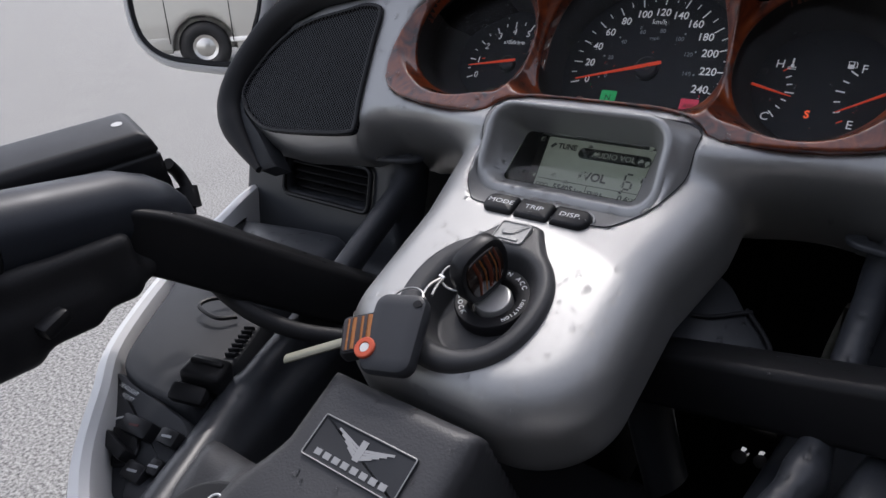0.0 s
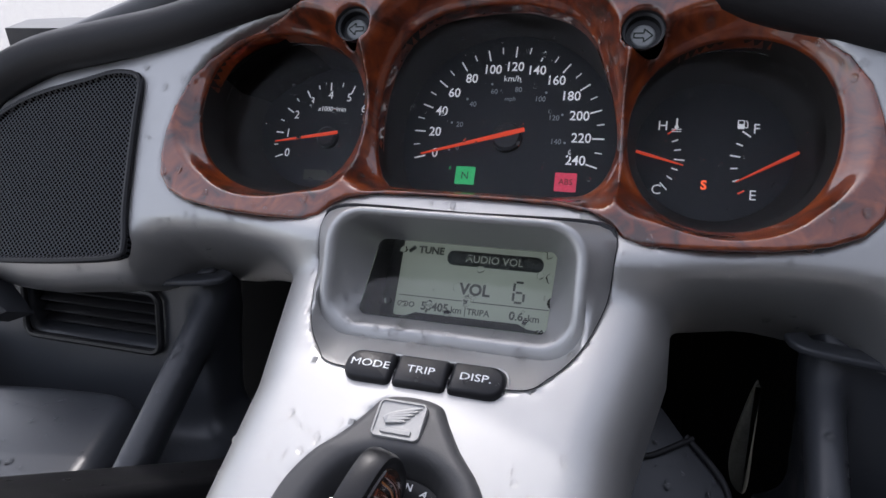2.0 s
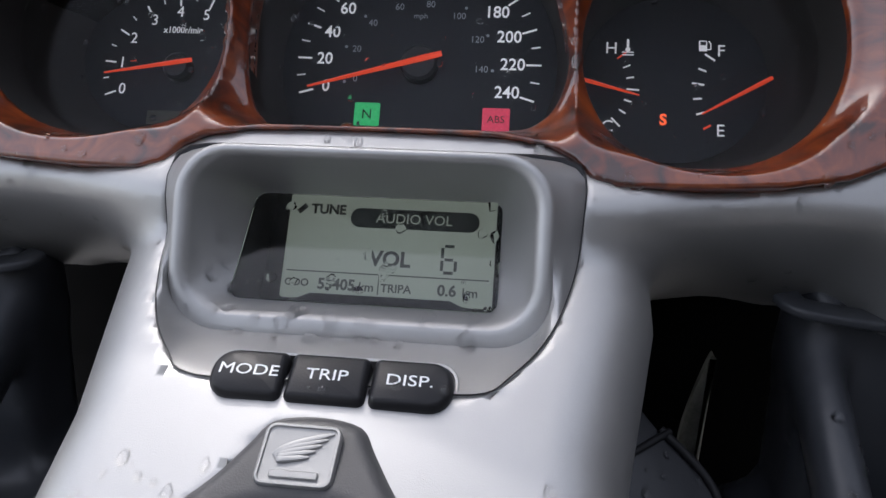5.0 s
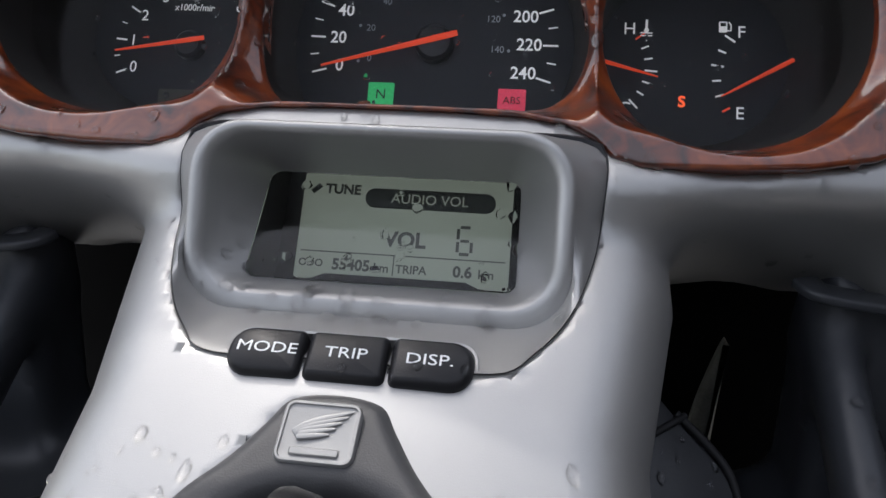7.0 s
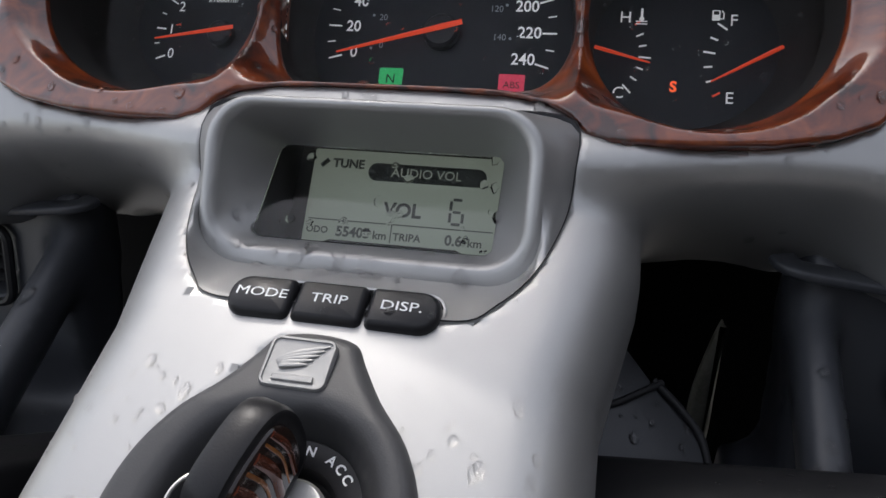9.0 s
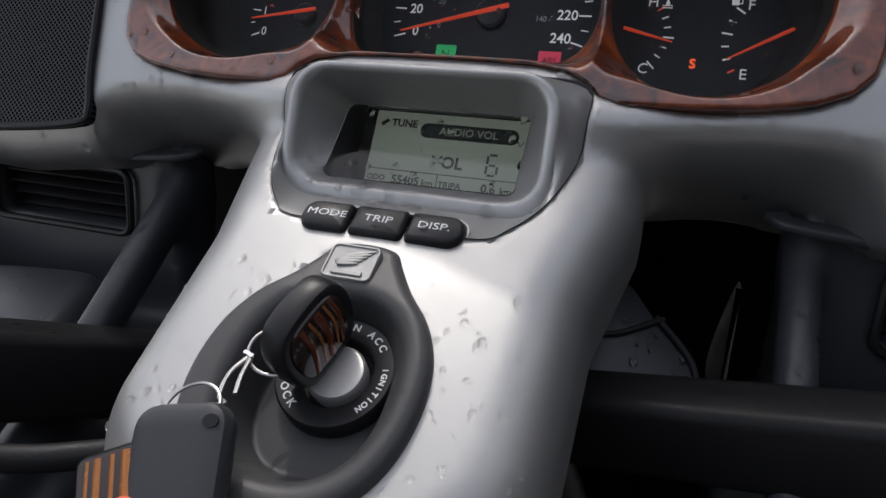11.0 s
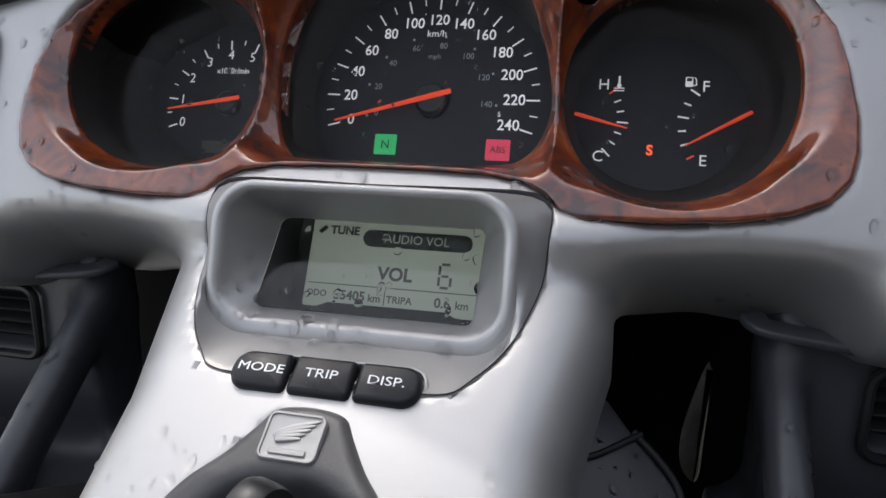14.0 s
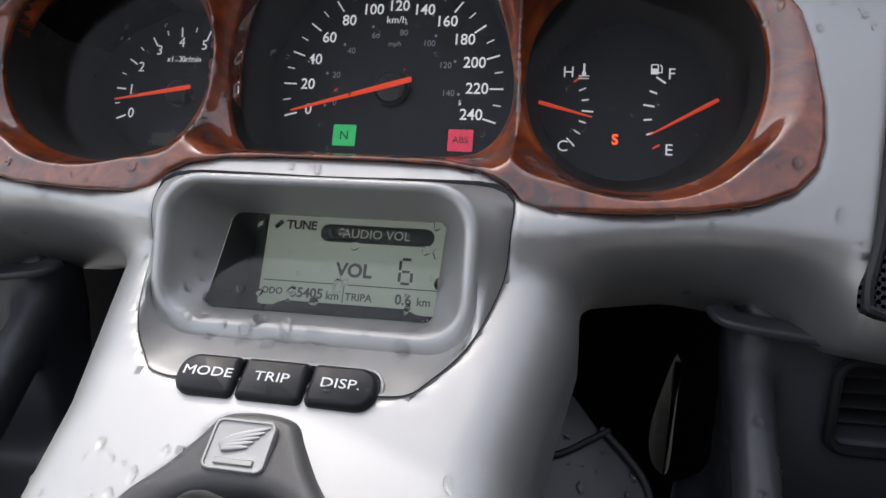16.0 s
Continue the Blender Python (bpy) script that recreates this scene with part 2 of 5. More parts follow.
def extruded(d2, w, lo, hi, r):
    """A flat distance d2 made a slab lo < w < hi with edges rounded by r."""
    a, b = d2 + r, np.abs(w - (lo + hi) / 2) - (hi - lo) / 2 + r
    return np.minimum(np.maximum(a, b), 0) + np.hypot(np.maximum(a, 0), np.maximum(b, 0)) - r


def smin(a, b, k):
    h = np.clip(0.5 + 0.5 * (b - a) / k, 0, 1)
    return b + (a - b) * h - k * h * (1 - h)


def smax(a, b, k):
    return -smin(-a, -b, k)


def surface(name, field, lo, hi, step, mat, parent=None, label="", m=None):
    """The zero surface of a distance field over a box, as one smooth mesh."""
    ax = [np.arange(a, b + step, step) for a, b in zip(lo, hi)]
    g = np.meshgrid(*ax, indexing="ij")
    f = field(*g)
    ins = f < 0
    shape = np.array(f.shape)
    cell = np.zeros(shape - 1, dtype=np.int8)
    for dx in (0, 1):
        for dy in (0, 1):
            for dz in (0, 1):
                cell += ins[dx:shape[0] - 1 + dx, dy:shape[1] - 1 + dy, dz:shape[2] - 1 + dz]
    act = (cell > 0) & (cell < 8)
    idx = np.full(cell.shape, -1, dtype=np.int64)
    cells = np.argwhere(act)
    idx[act] = np.arange(len(cells))
    v = np.array(lo) + (cells + 0.5) * step
    for _ in range(5):
        e = step * 0.05
        f0 = field(v[:, 0], v[:, 1], v[:, 2])
        gr = np.stack([field(v[:, 0] + e * (k == 0), v[:, 1] + e * (k == 1), v[:, 2] + e * (k == 2)) - f0 for k in range(3)], 1) / e
        gg = (gr ** 2).sum(1) + 1e-6
        mv = -(f0 / gg)[:, None] * gr
        ln = np.linalg.norm(mv, axis=1)[:, None]
        v = v + mv * np.minimum(1, step * 0.6 / (ln + 1e-12))
    quads = []
    for axis in range(3):
        sl0, sl1 = [slice(None)] * 3, [slice(None)] * 3
        sl0[axis], sl1[axis] = slice(0, -1), slice(1, None)
        a, b = ins[tuple(sl0)], ins[tuple(sl1)]
        u, w = (axis + 1) % 3, (axis + 2) % 3
        hit = np.argwhere(a != b)
        hit = hit[(hit[:, u] > 0) & (hit[:, w] > 0) & (hit[:, u] < shape[u] - 1) & (hit[:, w] < shape[w] - 1)]
        flip = a[tuple(hit.T)]
        ids = []
        for du, dw in ((-1, -1), (0, -1), (0, 0), (-1, 0)):
            c = hit.copy()
            c[:, u] += du
            c[:, w] += dw
            ids.append(idx[tuple(c.T)])
        q = np.stack(ids, 1)
        q[~flip] = q[~flip][:, ::-1]
        quads.append(q)
    q = np.concatenate(quads)
    me = bpy.data.meshes.new(name)
    me.vertices.add(len(v))
    me.vertices.foreach_set("co", v.astype(np.float32).ravel())
    me.loops.add(q.size)
    me.loops.foreach_set("vertex_index", q.astype(np.int32).ravel())
    me.polygons.add(len(q))
    me.polygons.foreach_set("loop_start", np.arange(0, q.size, 4, dtype=np.int32))
    me.update(calc_edges=True)
    me.validate()
    if m is not None:
        me.transform(m)
    return link_mesh(name, me, mat, parent, label)


def frame_coords(x, y, z, o, a, b, c):
    dx, dy, dz = x - o[0], y - o[1], z - o[2]
    return dx * a[0] + dy * a[1] + dz * a[2], dx * b[0] + dy * b[1] + dz * b[2], dx * c[0] + dy * c[1] + dz * c[2]

# ---------- ground ----------
def asphalt():
    m = material("grey_asphalt", (0.43, 0.424, 0.412), 0.85, 0.0, (0.34, 0.335, 0.327), 2.5, 0.8, 40, 1.0, 120)
    nt = m.node_tree
    b = nt.nodes["Principled BSDF"]
    geo = [n for n in nt.nodes if n.type == 'NEW_GEOMETRY'][0]
    old = b.inputs["Base Color"].links[0].from_socket
    grit = nt.nodes.new("ShaderNodeTexNoise")
    grit.inputs["Scale"].default_value, grit.inputs["Detail"].default_value, grit.inputs["Roughness"].default_value = 95, 5, 0.7
    nt.links.new(geo.outputs["Position"], grit.inputs["Vector"])
    ramp = nt.nodes.new("ShaderNodeValToRGB")
    ramp.color_ramp.elements[0].position, ramp.color_ramp.elements[0].color = 0.36, (0.28, 0.28, 0.28, 1)
    ramp.color_ramp.elements[1].position, ramp.color_ramp.elements[1].color = 0.62, (1.35, 1.34, 1.30, 1)
    nt.links.new(grit.outputs["Fac"], ramp.inputs[0])
    mix = nt.nodes.new("ShaderNodeMix")
    mix.data_type, mix.blend_type = 'RGBA', 'MULTIPLY'
    mix.inputs["Factor"].default_value = 1.0
    nt.links.new(old, mix.inputs["A"])
    nt.links.new(ramp.outputs[0], mix.inputs["B"])
    nt.links.new(mix.outputs["Result"], b.inputs["Base Color"])
    for n in nt.nodes:
        if n.type == 'BUMP':
            n.inputs["Distance"].default_value = 0.004
    return m


ASPHALT = asphalt()
gbm = bmesh.new()
gv = [gbm.verts.new(p) for p in ((-800, -800, 0), (800, -800, 0), (800, 800, 0), (-800, 800, 0))]
gbm.faces.new(gv)
tagged(part("ground", gbm, ASPHALT, None, "", False), "grey weathered asphalt yard with fine aggregate", "ground", kind="structure")

# added walls, never in view: they cut sky light from behind and the right
SHADEWALL = material("dark_rendered_wall", (0.085, 0.083, 0.080), 0.85, 0.0, (0.060, 0.058, 0.056), 1.5, 0.8, 30, 0.6, 60)
for nm, sx, sy, m, words in (("wall_south", 2.6, 0.22, pose(0.85, -2.35, 1.35), "unseen plain dark wall added to shade the dash from behind"), ("wall_east", 0.22, 7.0, pose(2.26, 1.04, 1.35), "unseen plain dark wall added to shade the console from the right")):
    tagged(part(nm, rounded_box(sx, sy, 2.7, 0.02, 2, m), SHADEWALL, None, "", False), words, "wall", kind="structure")

bike = thing("motorcycle", (0, 0, 0), "white touring motorcycle with grey dash, parked on asphalt, wet with raindrops", "motorcycle")

# ---------- dash shell ----------
WOOD_OUT = [(0, 0.0158), (0.025, 0.0157), (0.05, 0.0148), (0.066, 0.0120), (0.0755, 0.0068), (0.082, -0.0005), (0.092, -0.0035), (0.12, -0.003), (0.15, -0.001),
            (0.172, 0.003), (0.186, 0.009), (0.194, 0.018), (0.1965, 0.03), (0.196, 0.045), (0.192, 0.065), (0.187, 0.082), (0.178, 0.096),
            (0.163, 0.1095), (0.140, 0.1215), (0.108, 0.1335), (0.06, 0.1465), (0, 0.152)]
FASCIA = [(0, -0.034), (0.16, -0.034), (0.190, -0.037), (0.216, -0.052), (0.30, -0.062), (0.352, -0.060), (0.385, -0.034), (0.392, -0.004), (0.374, 0.040), (0.347, 0.075), (0.302, 0.097),
          (0.238, 0.112), (0.192, 0.130), (0.10, 0.158), (0, 0.172)]
SEAM = [(0, -0.0030), (0.044, -0.0030), (0.057, 0.0050), (0.068, 0.019), (0.0755, 0.038), (0.0795, 0.056), (0.0803, 0.066), (0.078, 0.0715), (0.068, 0.0740), (0.04, 0.0737), (0, 0.0728)]
TACH = (-0.1275, 0.0660, 0.0525, 0.0510)
FUEL = (0.1285, 0.0610, 0.0490, 0.0512)
wood_loop = mirrored(WOOD_OUT)
fascia_loop = mirrored(FASCIA)
seam_loop = [Vector((p.x * (0.955 if p.x < 0 else 1), p.y)) for p in mirrored(SEAM)]
round_seam = [p.xy for p in ring_points([(p[0], p[1], 0) for p in seam_loop], 4)]
SPEEDO = [(0.006, 0.0238), (0.05, 0.0243), (0.064, 0.029), (0.0715, 0.040), (0.0742, 0.055), (0.071, 0.077), (0.064, 0.099), (0.0565, 0.116), (0.043, 0.129), (0.022, 0.136),
          (0.006, 0.1375), (-0.010, 0.136), (-0.028, 0.1335), (-0.041, 0.128), (-0.0535, 0.117), (-0.0615, 0.099), (-0.0648, 0.078), (-0.0640, 0.053), (-0.0605, 0.036), (-0.0545, 0.0265), (-0.045, 0.0238)]
speedo_loop = [p for p in ring_points([(x, y, 0) for x, y in SPEEDO], 4)]
tach_loop = ellipse(*TACH, 64, 2.15)
fuel_loop = ellipse(*FUEL, 64, 2.15)


def console_field(x, y, z):
    u, v, w = frame_coords(x, y, z, Q0, XR, CUP, CN)
    w = w + 0.45 * u * u
    half = 0.0890 + 0.003 * np.clip((v + 0.03) / 0.1, -1, 1) + 0.06 * np.clip(-w, 0, 0.06)
    d2x = np.abs(u - 0.0030) - half - 0.013 * np.clip(v / 0.085, 0, 1) * np.clip(-u / 0.05, 0, 1) - 0.012 * np.clip((v + 0.005) / 0.06, 0, 1) * np.clip(u / 0.05, 0, 1)
    d2y = np.abs(v - 0.0065) - 0.1365
    r = 0.055
    q = 0.026
    a, b, c = d2x + r, d2y + r, np.abs(w + 0.037) - 0.037 + q
    ab = np.minimum(np.maximum(a, b), 0) + np.hypot(np.maximum(a, 0), np.maximum(b, 0)) - r + q
    return np.maximum(np.minimum(np.maximum(ab, c), 0) + np.hypot(np.maximum(ab, 0), np.maximum(c, 0)) - q, v - 0.096)


def base_field(x, y, z):
    """Fascia with its rolled underside, the centre console, and the raised land below the wood."""
    u, v, w = frame_coords(x, y, z, P0, XR, FUP, FN)
    roll = 60.0 * np.clip(-0.005 - v, 0, 0.1) ** 2 * np.clip((0.212 - np.abs(u)) / 0.03, 0, 1)
    fas = 0.85 * extruded(poly_dist(u, v, fascia_loop), w + roll, -0.075, 0.0, 0.030)
    d = smin(fas, console_field(x, y, z), np.clip(0.055 - 1.0 * np.clip(v + 0.014, 0, 1), 0.006, 0.055))
    land = extruded(poly_dist(x, y, land_loop), z - 0.40 * (y - 0.068), 1.09, 1.1205, 0.003)
    return smin(d, land, 0.006)


land_loop = round_rect(-0.068, 0.050, 0.072, 0.094, 0.012, 4)


def shell_field(x, y, z):
    u, v, w = frame_coords(x, y, z, P0, XR, FUP, FN)
    d = base_field(x, y, z)
    d = smax(d, -(poly_dist(x, y, round_seam) + 0.002), 0.002)
    well = extruded(poly_dist(u, v, wood_loop) + 0.0008, w, -0.2, 0.1, 0.003)
    d = smax(d, -well, 0.003)
    ul, vl, wl = frame_coords(x, y, z, Vector((0, 0.0737, 1.0617)), XR, Vector((0, 0.634, 0.773)).normalized(), Vector((0, -0.773, 0.634)).normalized())
    d = smax(d, -extruded(poly_dist(ul, vl, display_loop), wl, -0.012, 0.028, 0.002), 0.002)
    d = smax(d, -extruded(poly_dist(ul, vl, mouth_loop), wl, -0.012, 0.036, 0.002), 0.002)
    uc, vc, wc = frame_coords(x, y, z, Q0, XR, CUP, CN)
    cav = np.maximum(poly_dist(uc, vc, ring_loop) + 0.006, -wc - 0.045)
    return smax(d, -cav, 0.002)


mouth_loop = round_rect(-0.056, -0.014, 0.060, 0.0445, 0.003, 3)
display_loop = round_rect(-0.056, -0.014, 0.060, 0.049, 0.003, 3)
RING = [(0, -0.1165), (0.016, -0.114), (0.031, -0.105), (0.041, -0.090), (0.0455, -0.070), (0.044, -0.050), (0.037, -0.034), (0.026, -0.021), (0.019, -0.010), (0.0135, -0.0015), (0, 0.001)]
ring_loop = [p.xy for p in ring_points([(x - 0.002, y, 0) for x, y in [(q[0], q[1]) for q in mirrored(RING)]], 4)]

surface("dash_shell", shell_field, (-0.40, -0.17, 0.93), (0.40, 0.23, 1.27), 0.0033, GREY, bike, "silver-grey metallic plastic dash shell and centre console")

# ---------- wood-look gauge surround ----------
def burl():
    m = material("glossy_burl_wood_print", (0.30, 0.075, 0.018), 0.35, 0.0, (0.055, 0.014, 0.006), 30, 1.0, 300, coat=1.0, coat_rough=0.03)
    nt = m.node_tree
    b = nt.nodes["Principled BSDF"]
    geo = [n for n in nt.nodes if n.type == 'NEW_GEOMETRY'][0]
    warp = nt.nodes.new("ShaderNodeTexNoise")
    warp.inputs["Scale"].default_value, warp.inputs["Detail"].default_value, warp.inputs["Distortion"].default_value = 60, 8, 1.1
    nt.links.new(geo.outputs["Position"], warp.inputs["Vector"])
    ramp = nt.nodes.new("ShaderNodeValToRGB")
    ramp.color_ramp.elements[0].position, ramp.color_ramp.elements[0].color = 0.34, (0.045, 0.010, 0.004, 1)
    ramp.color_ramp.elements[1].position, ramp.color_ramp.elements[1].color = 0.70, (0.29, 0.060, 0.010, 1)
    e = ramp.color_ramp.elements.new(0.47)
    e.color = (0.14, 0.023, 0.005, 1)
    nt.links.new(warp.outputs["Fac"], ramp.inputs[0])
    nt.links.new(ramp.outputs[0], b.inputs["Base Color"])
    b.inputs["Coat IOR"].default_value = 1.72
    return m


BURL = burl()


BUTTONS = ((-0.0808, 0.1155), (0.0830, 0.1098))


def wood_field(u, v, w):
    out = poly_dist(u, v, wood_loop)
    holes = np.minimum(np.minimum(poly_dist(u, v, tach_loop), poly_dist(u, v, fuel_loop)), poly_dist(u, v, speedo_loop))
    t = np.clip(holes / (0.0080 + 0.006 * np.clip((v - 0.020) / 0.02, 0, 1) + 0.011 * np.exp(-((np.abs(u) - 0.075) / 0.018) ** 2) * np.clip((0.060 - v) / 0.03, 0, 1)), 0, 1)
    g = np.clip((0.180 - np.abs(u)) / 0.09, 0, 1)
    deep = 0.009 + 0.013 * g * g * (3 - 2 * g)
    lift = -deep * (1 - t * t * (3 - 2 * t)) + 4.5 * np.clip(0.028 - v, 0, 0.04) ** 2
    for x, y in BUTTONS:
        holes = np.minimum(holes, np.hypot(u - x, v - y) - 0.0108)
    d2 = smax(out, -holes, 0.002)
    return 0.75 * extruded(d2, w - lift, -0.012, 0.0035, 0.0025)


surface("gauge_surround", wood_field, (-0.205, -0.012, -0.040), (0.205, 0.160, 0.012), 0.0012, BURL, bike, "glossy orange-brown burl wood-look gauge surround", MF)

# ---------- gauges ----------
def well(name, rim, face, parent):
    """A dark funnel from a rim in the surround down to the gauge face."""
    n = 72
    c1 = sum((Vector((p[0], p[1])) for p in rim), Vector((0, 0))) / len(rim)
    c2 = sum((Vector((p[0], p[1])) for p in face), Vector((0, 0))) / len(face)

    def at(loop, c, a):
        d, best = Vector((math.cos(a), math.sin(a))), 0.0
        for i in range(len(loop)):
            p, q = Vector((loop[i - 1][0], loop[i - 1][1])) - c, Vector((loop[i][0], loop[i][1])) - c
            e = q - p
            det = d.x * -e.y + e.x * d.y
            if abs(det) > 1e-12:
                t, s = (p.x * -e.y + e.x * p.y) / det, (d.x * p.y - d.y * p.x) / det
                if -1e-6 <= s <= 1 + 1e-6 and t > best:
                    best = t
        return c + d * best
    loops = [[], [], [], []]
    for k in range(n):
        a = 2 * math.pi * k / n
        p, q = at(rim, c1, a), at(face, c2, a)
        top, low = MF @ Vector((p.x, p.y, -0.009 - 0.013 * (lambda g: g * g * (3 - 2 * g))(min(1, max(0, (0.180 - abs(p.x)) / 0.09))))), MD @ Vector((q.x, q.y, 0.0))
        out = (top - MF @ Vector((c1.x, c1.y, 0))).normalized()
        loops[0].append(top + out * 0.003 - FN * 0.004)
        loops[1].append(top)
        loops[2].append(top.lerp(low, 0.5) + out * 0.001)
        loops[3].append(low)
    return part(name, loft(loops, True, False), TUBE, parent)


def gauge(name, rim, face, label):
    g = part(name, raised(face, MD, [(-0.004, -0.003), (-0.004, 0.0), (0.0, 0.0)]), FACE, bike, label, False)
    well("gauge_well", rim, face, g)
    return g


def stroke(parent, x0, y0, x1, y1, w, mat=DIALPRINT, name="tick"):
    return part(name, flat_bar(MD @ Matrix.Translation((0, 0, 0.0003)), x0, y0, x1, y1, w), mat, parent, "", False)


def at_dial(x, y, h=0.0004):
    return MD @ Matrix.Translation((x, y, h))


def needle(parent, x0, y0, x1, y1, w0=0.0034, h=0.006, hub=None):
    a, b = Vector((x0, y0)), Vector((x1, y1))
    s = Vector((-(b - a).y, (b - a).x)).normalized()
    bm = bmesh.new()
    loops = []
    for f, w, t in ((0, w0 * 0.9, 0.0006), (0.15, w0, 0.0013), (0.8, w0 * 0.55, 0.001), (1, w0 * 0.35, 0.0006)):
        p = a.lerp(b, f)
        loops.append([MD @ Vector((*(p + s * w / 2), h)), MD @ Vector((*p, h + t)), MD @ Vector((*(p - s * w / 2), h)), MD @ Vector((*p, h - 0.0004))])
    loft(loops, True, True, True, bm)
    part("needle", bm, NEEDLE, parent, "orange-red pointer", False)
    if hub:
        part("hub", raised(ellipse(hub[0], hub[1], hub[2], hub[2], 32), MD, [(0, 0), (0, h - 0.002), (0.0015, h - 0.0005), (hub[2] * 0.6, h - 0.0003)]), SATIN, parent)


part("cluster_housing", raised(inset(wood_loop, 0.006), MF, [(0, -0.02), (0, -0.088), (0.004, -0.092)]), DARK, bike, "black gauge housing")
SC, SR = (0.0026, 0.0030), 0.0622
face = [p for p in ellipse(SC[0], SC[1], 0.0700, 0.0700, 96)]
face = [Vector((p.x, max(p.y, -0.0365))) for p in face]
speedo = gauge("speedometer", speedo_loop, face, "black speedometer with white kilometre numerals and red pointer")
for i in range(25):
    a = radians(196.0 - 213.4 * i / 24)
    c, s = math.cos(a), math.sin(a)
    long = i % 2 == 0
    r0 = SR - (0.0075 if long else 0.0045)
    stroke(speedo, SC[0] + r0 * c, SC[1] + r0 * s, SC[0] + SR * c, SC[1] + SR * s, 0.0009 if long else 0.0007)
    if long:
        rn = SR - 0.0142
        lettering("numeral", str(i * 10), 0.0088, at_dial(SC[0] + rn * c, SC[1] + rn * s), DIALPRINT, speedo, 0.0001, wide=0.95)
for i in range(8):
    a = radians(196.0 - 213.4 * (i * 20 * 1.609) / 240)
    c, s = math.cos(a), math.sin(a)
    lettering("numeral", str(i * 20), 0.0050, at_dial(SC[0] + 0.0325 * c, SC[1] + 0.0325 * s), GREYPRINT, speedo, wide=0.95)
    part("dot", raised(ellipse(SC[0] + 0.0382 * c, SC[1] + 0.0382 * s, 0.0008, 0.0008, 10), at_dial(0, 0, 0.0002), [(0, 0), (0, 0.0002)]), GREYPRINT, speedo, "", False)
lettering("unit_text", "km/h", 0.0058, at_dial(SC[0], 0.0427), DIALPRINT, speedo)
lettering("unit_text", "mph", 0.0042, at_dial(SC[0], 0.0287), GREYPRINT, speedo)
needle(speedo, 0.0154, 0.0061, -0.0512, -0.0128, 0.0034, 0.006, (0.0040, 0.0018, 0.0095))
GREENLAMP = material("lit_green_lens", (0.02, 0.40, 0.12), 0.4, 0, (0.008, 0.20, 0.06), 900, 1.0, emit=0.24)
REDLAMP = material("lit_red_lens", (0.55, 0.04, 0.08), 0.4, 0, (0.28, 0.02, 0.045), 900, 1.0, emit=0.26)
DARKPRINT = material("dark_print", (0.01, 0.02, 0.012), 0.6)
n_lamp = part("indicator_lamp", raised(round_rect(-0.0275, -0.0305, -0.0145, -0.0185, 0.0006, 2), at_dial(0, 0, 0.0002), [(0, 0), (0, 0.0003)]), GREENLAMP, speedo, "lit green neutral lamp", False)
lettering("letter", "N", 0.007, at_dial(-0.021, -0.0248, 0.0007), DARKPRINT, n_lamp)
abs_lamp = part("indicator_lamp", raised(round_rect(0.037, -0.0315, 0.0505, -0.0195, 0.0006, 2), at_dial(0, 0, 0.0002), [(0, 0), (0, 0.0003)]), REDLAMP, speedo, "lit red warning lamp", False)
lettering("letter", "ABS", 0.0052, at_dial(0.0438, -0.0255, 0.0007), DARKPRINT, abs_lamp)

LCDDIM = material("unlit_lcd", (0.05, 0.048, 0.036), 0.4, 0, (0.04, 0.038, 0.03), 80, 0.5)
TC, TR = (-0.1225, -0.0035), 0.0420
tach = gauge("tachometer", tach_loop, ellipse(-0.1270, 0.0050, 0.0500, 0.0440, 72), "black tachometer with white numerals and red pointer")
for i in range(15):
    a = radians(200.6 - 26.0 * i / 2)
    c, s = math.cos(a), math.sin(a)
    long = i % 2 == 0
    r0 = TR - (0.006 if long else 0.003)
    stroke(tach, TC[0] + r0 * c, TC[1] + r0 * s, TC[0] + TR * c, TC[1] + TR * s, 0.0009 if long else 0.0007)
    if long:
        lettering("numeral", str(i // 2), 0.0085, at_dial(TC[0] + (TR - 0.0095) * c, TC[1] + (TR - 0.0095) * s), DIALPRINT, tach, wide=0.95)
lettering("unit_text", "x1000r/min", 0.0052, at_dial(-0.1235, 0.0185), DIALPRINT, tach, wide=0.9)
part("odometer_window", raised(round_rect(-0.137, -0.0335, -0.1155, -0.0262, 0.0005, 2), at_dial(0, 0, 0.0002), [(0, 0), (0, 0.0004)]), LCDDIM, tach, "dim clock window", False)
needle(tach, -0.1135, -0.0003, -0.1603, -0.0085, 0.0028, 0.006, (-0.1225, -0.0030, 0.0075))

fuel = gauge("temperature_and_fuel_gauge", fuel_loop, ellipse(0.128, -0.0015, 0.0443, 0.0425, 72), "black combined temperature and fuel gauge with red pointers")
for i in range(7):
    a = radians(38 - 84 * i / 6)
    c, s = math.cos(a), math.sin(a)
    l = 0.006 if i in (0, 3, 6) else 0.0038
    stroke(fuel, 0.0835 + 0.0228 * c, -0.006 + 0.0228 * s, 0.0835 + (0.0228 + l) * c, -0.006 + (0.0228 + l) * s, 0.0008, NEEDLE if i == 0 else DIALPRINT)
for i in range(6):
    a = radians(145 + 13.2 * i)
    c, s = math.cos(a), math.sin(a)
    l = 0.0058 if i in (0, 2) else 0.0040
    stroke(fuel, 0.172 + (0.0325 + l / 2) * c, -0.009 + (0.0325 + l / 2) * s, 0.172 + (0.0325 - l / 2) * c, -0.009 + (0.0325 - l / 2) * s, 0.0009, NEEDLE if i == 5 else DIALPRINT)
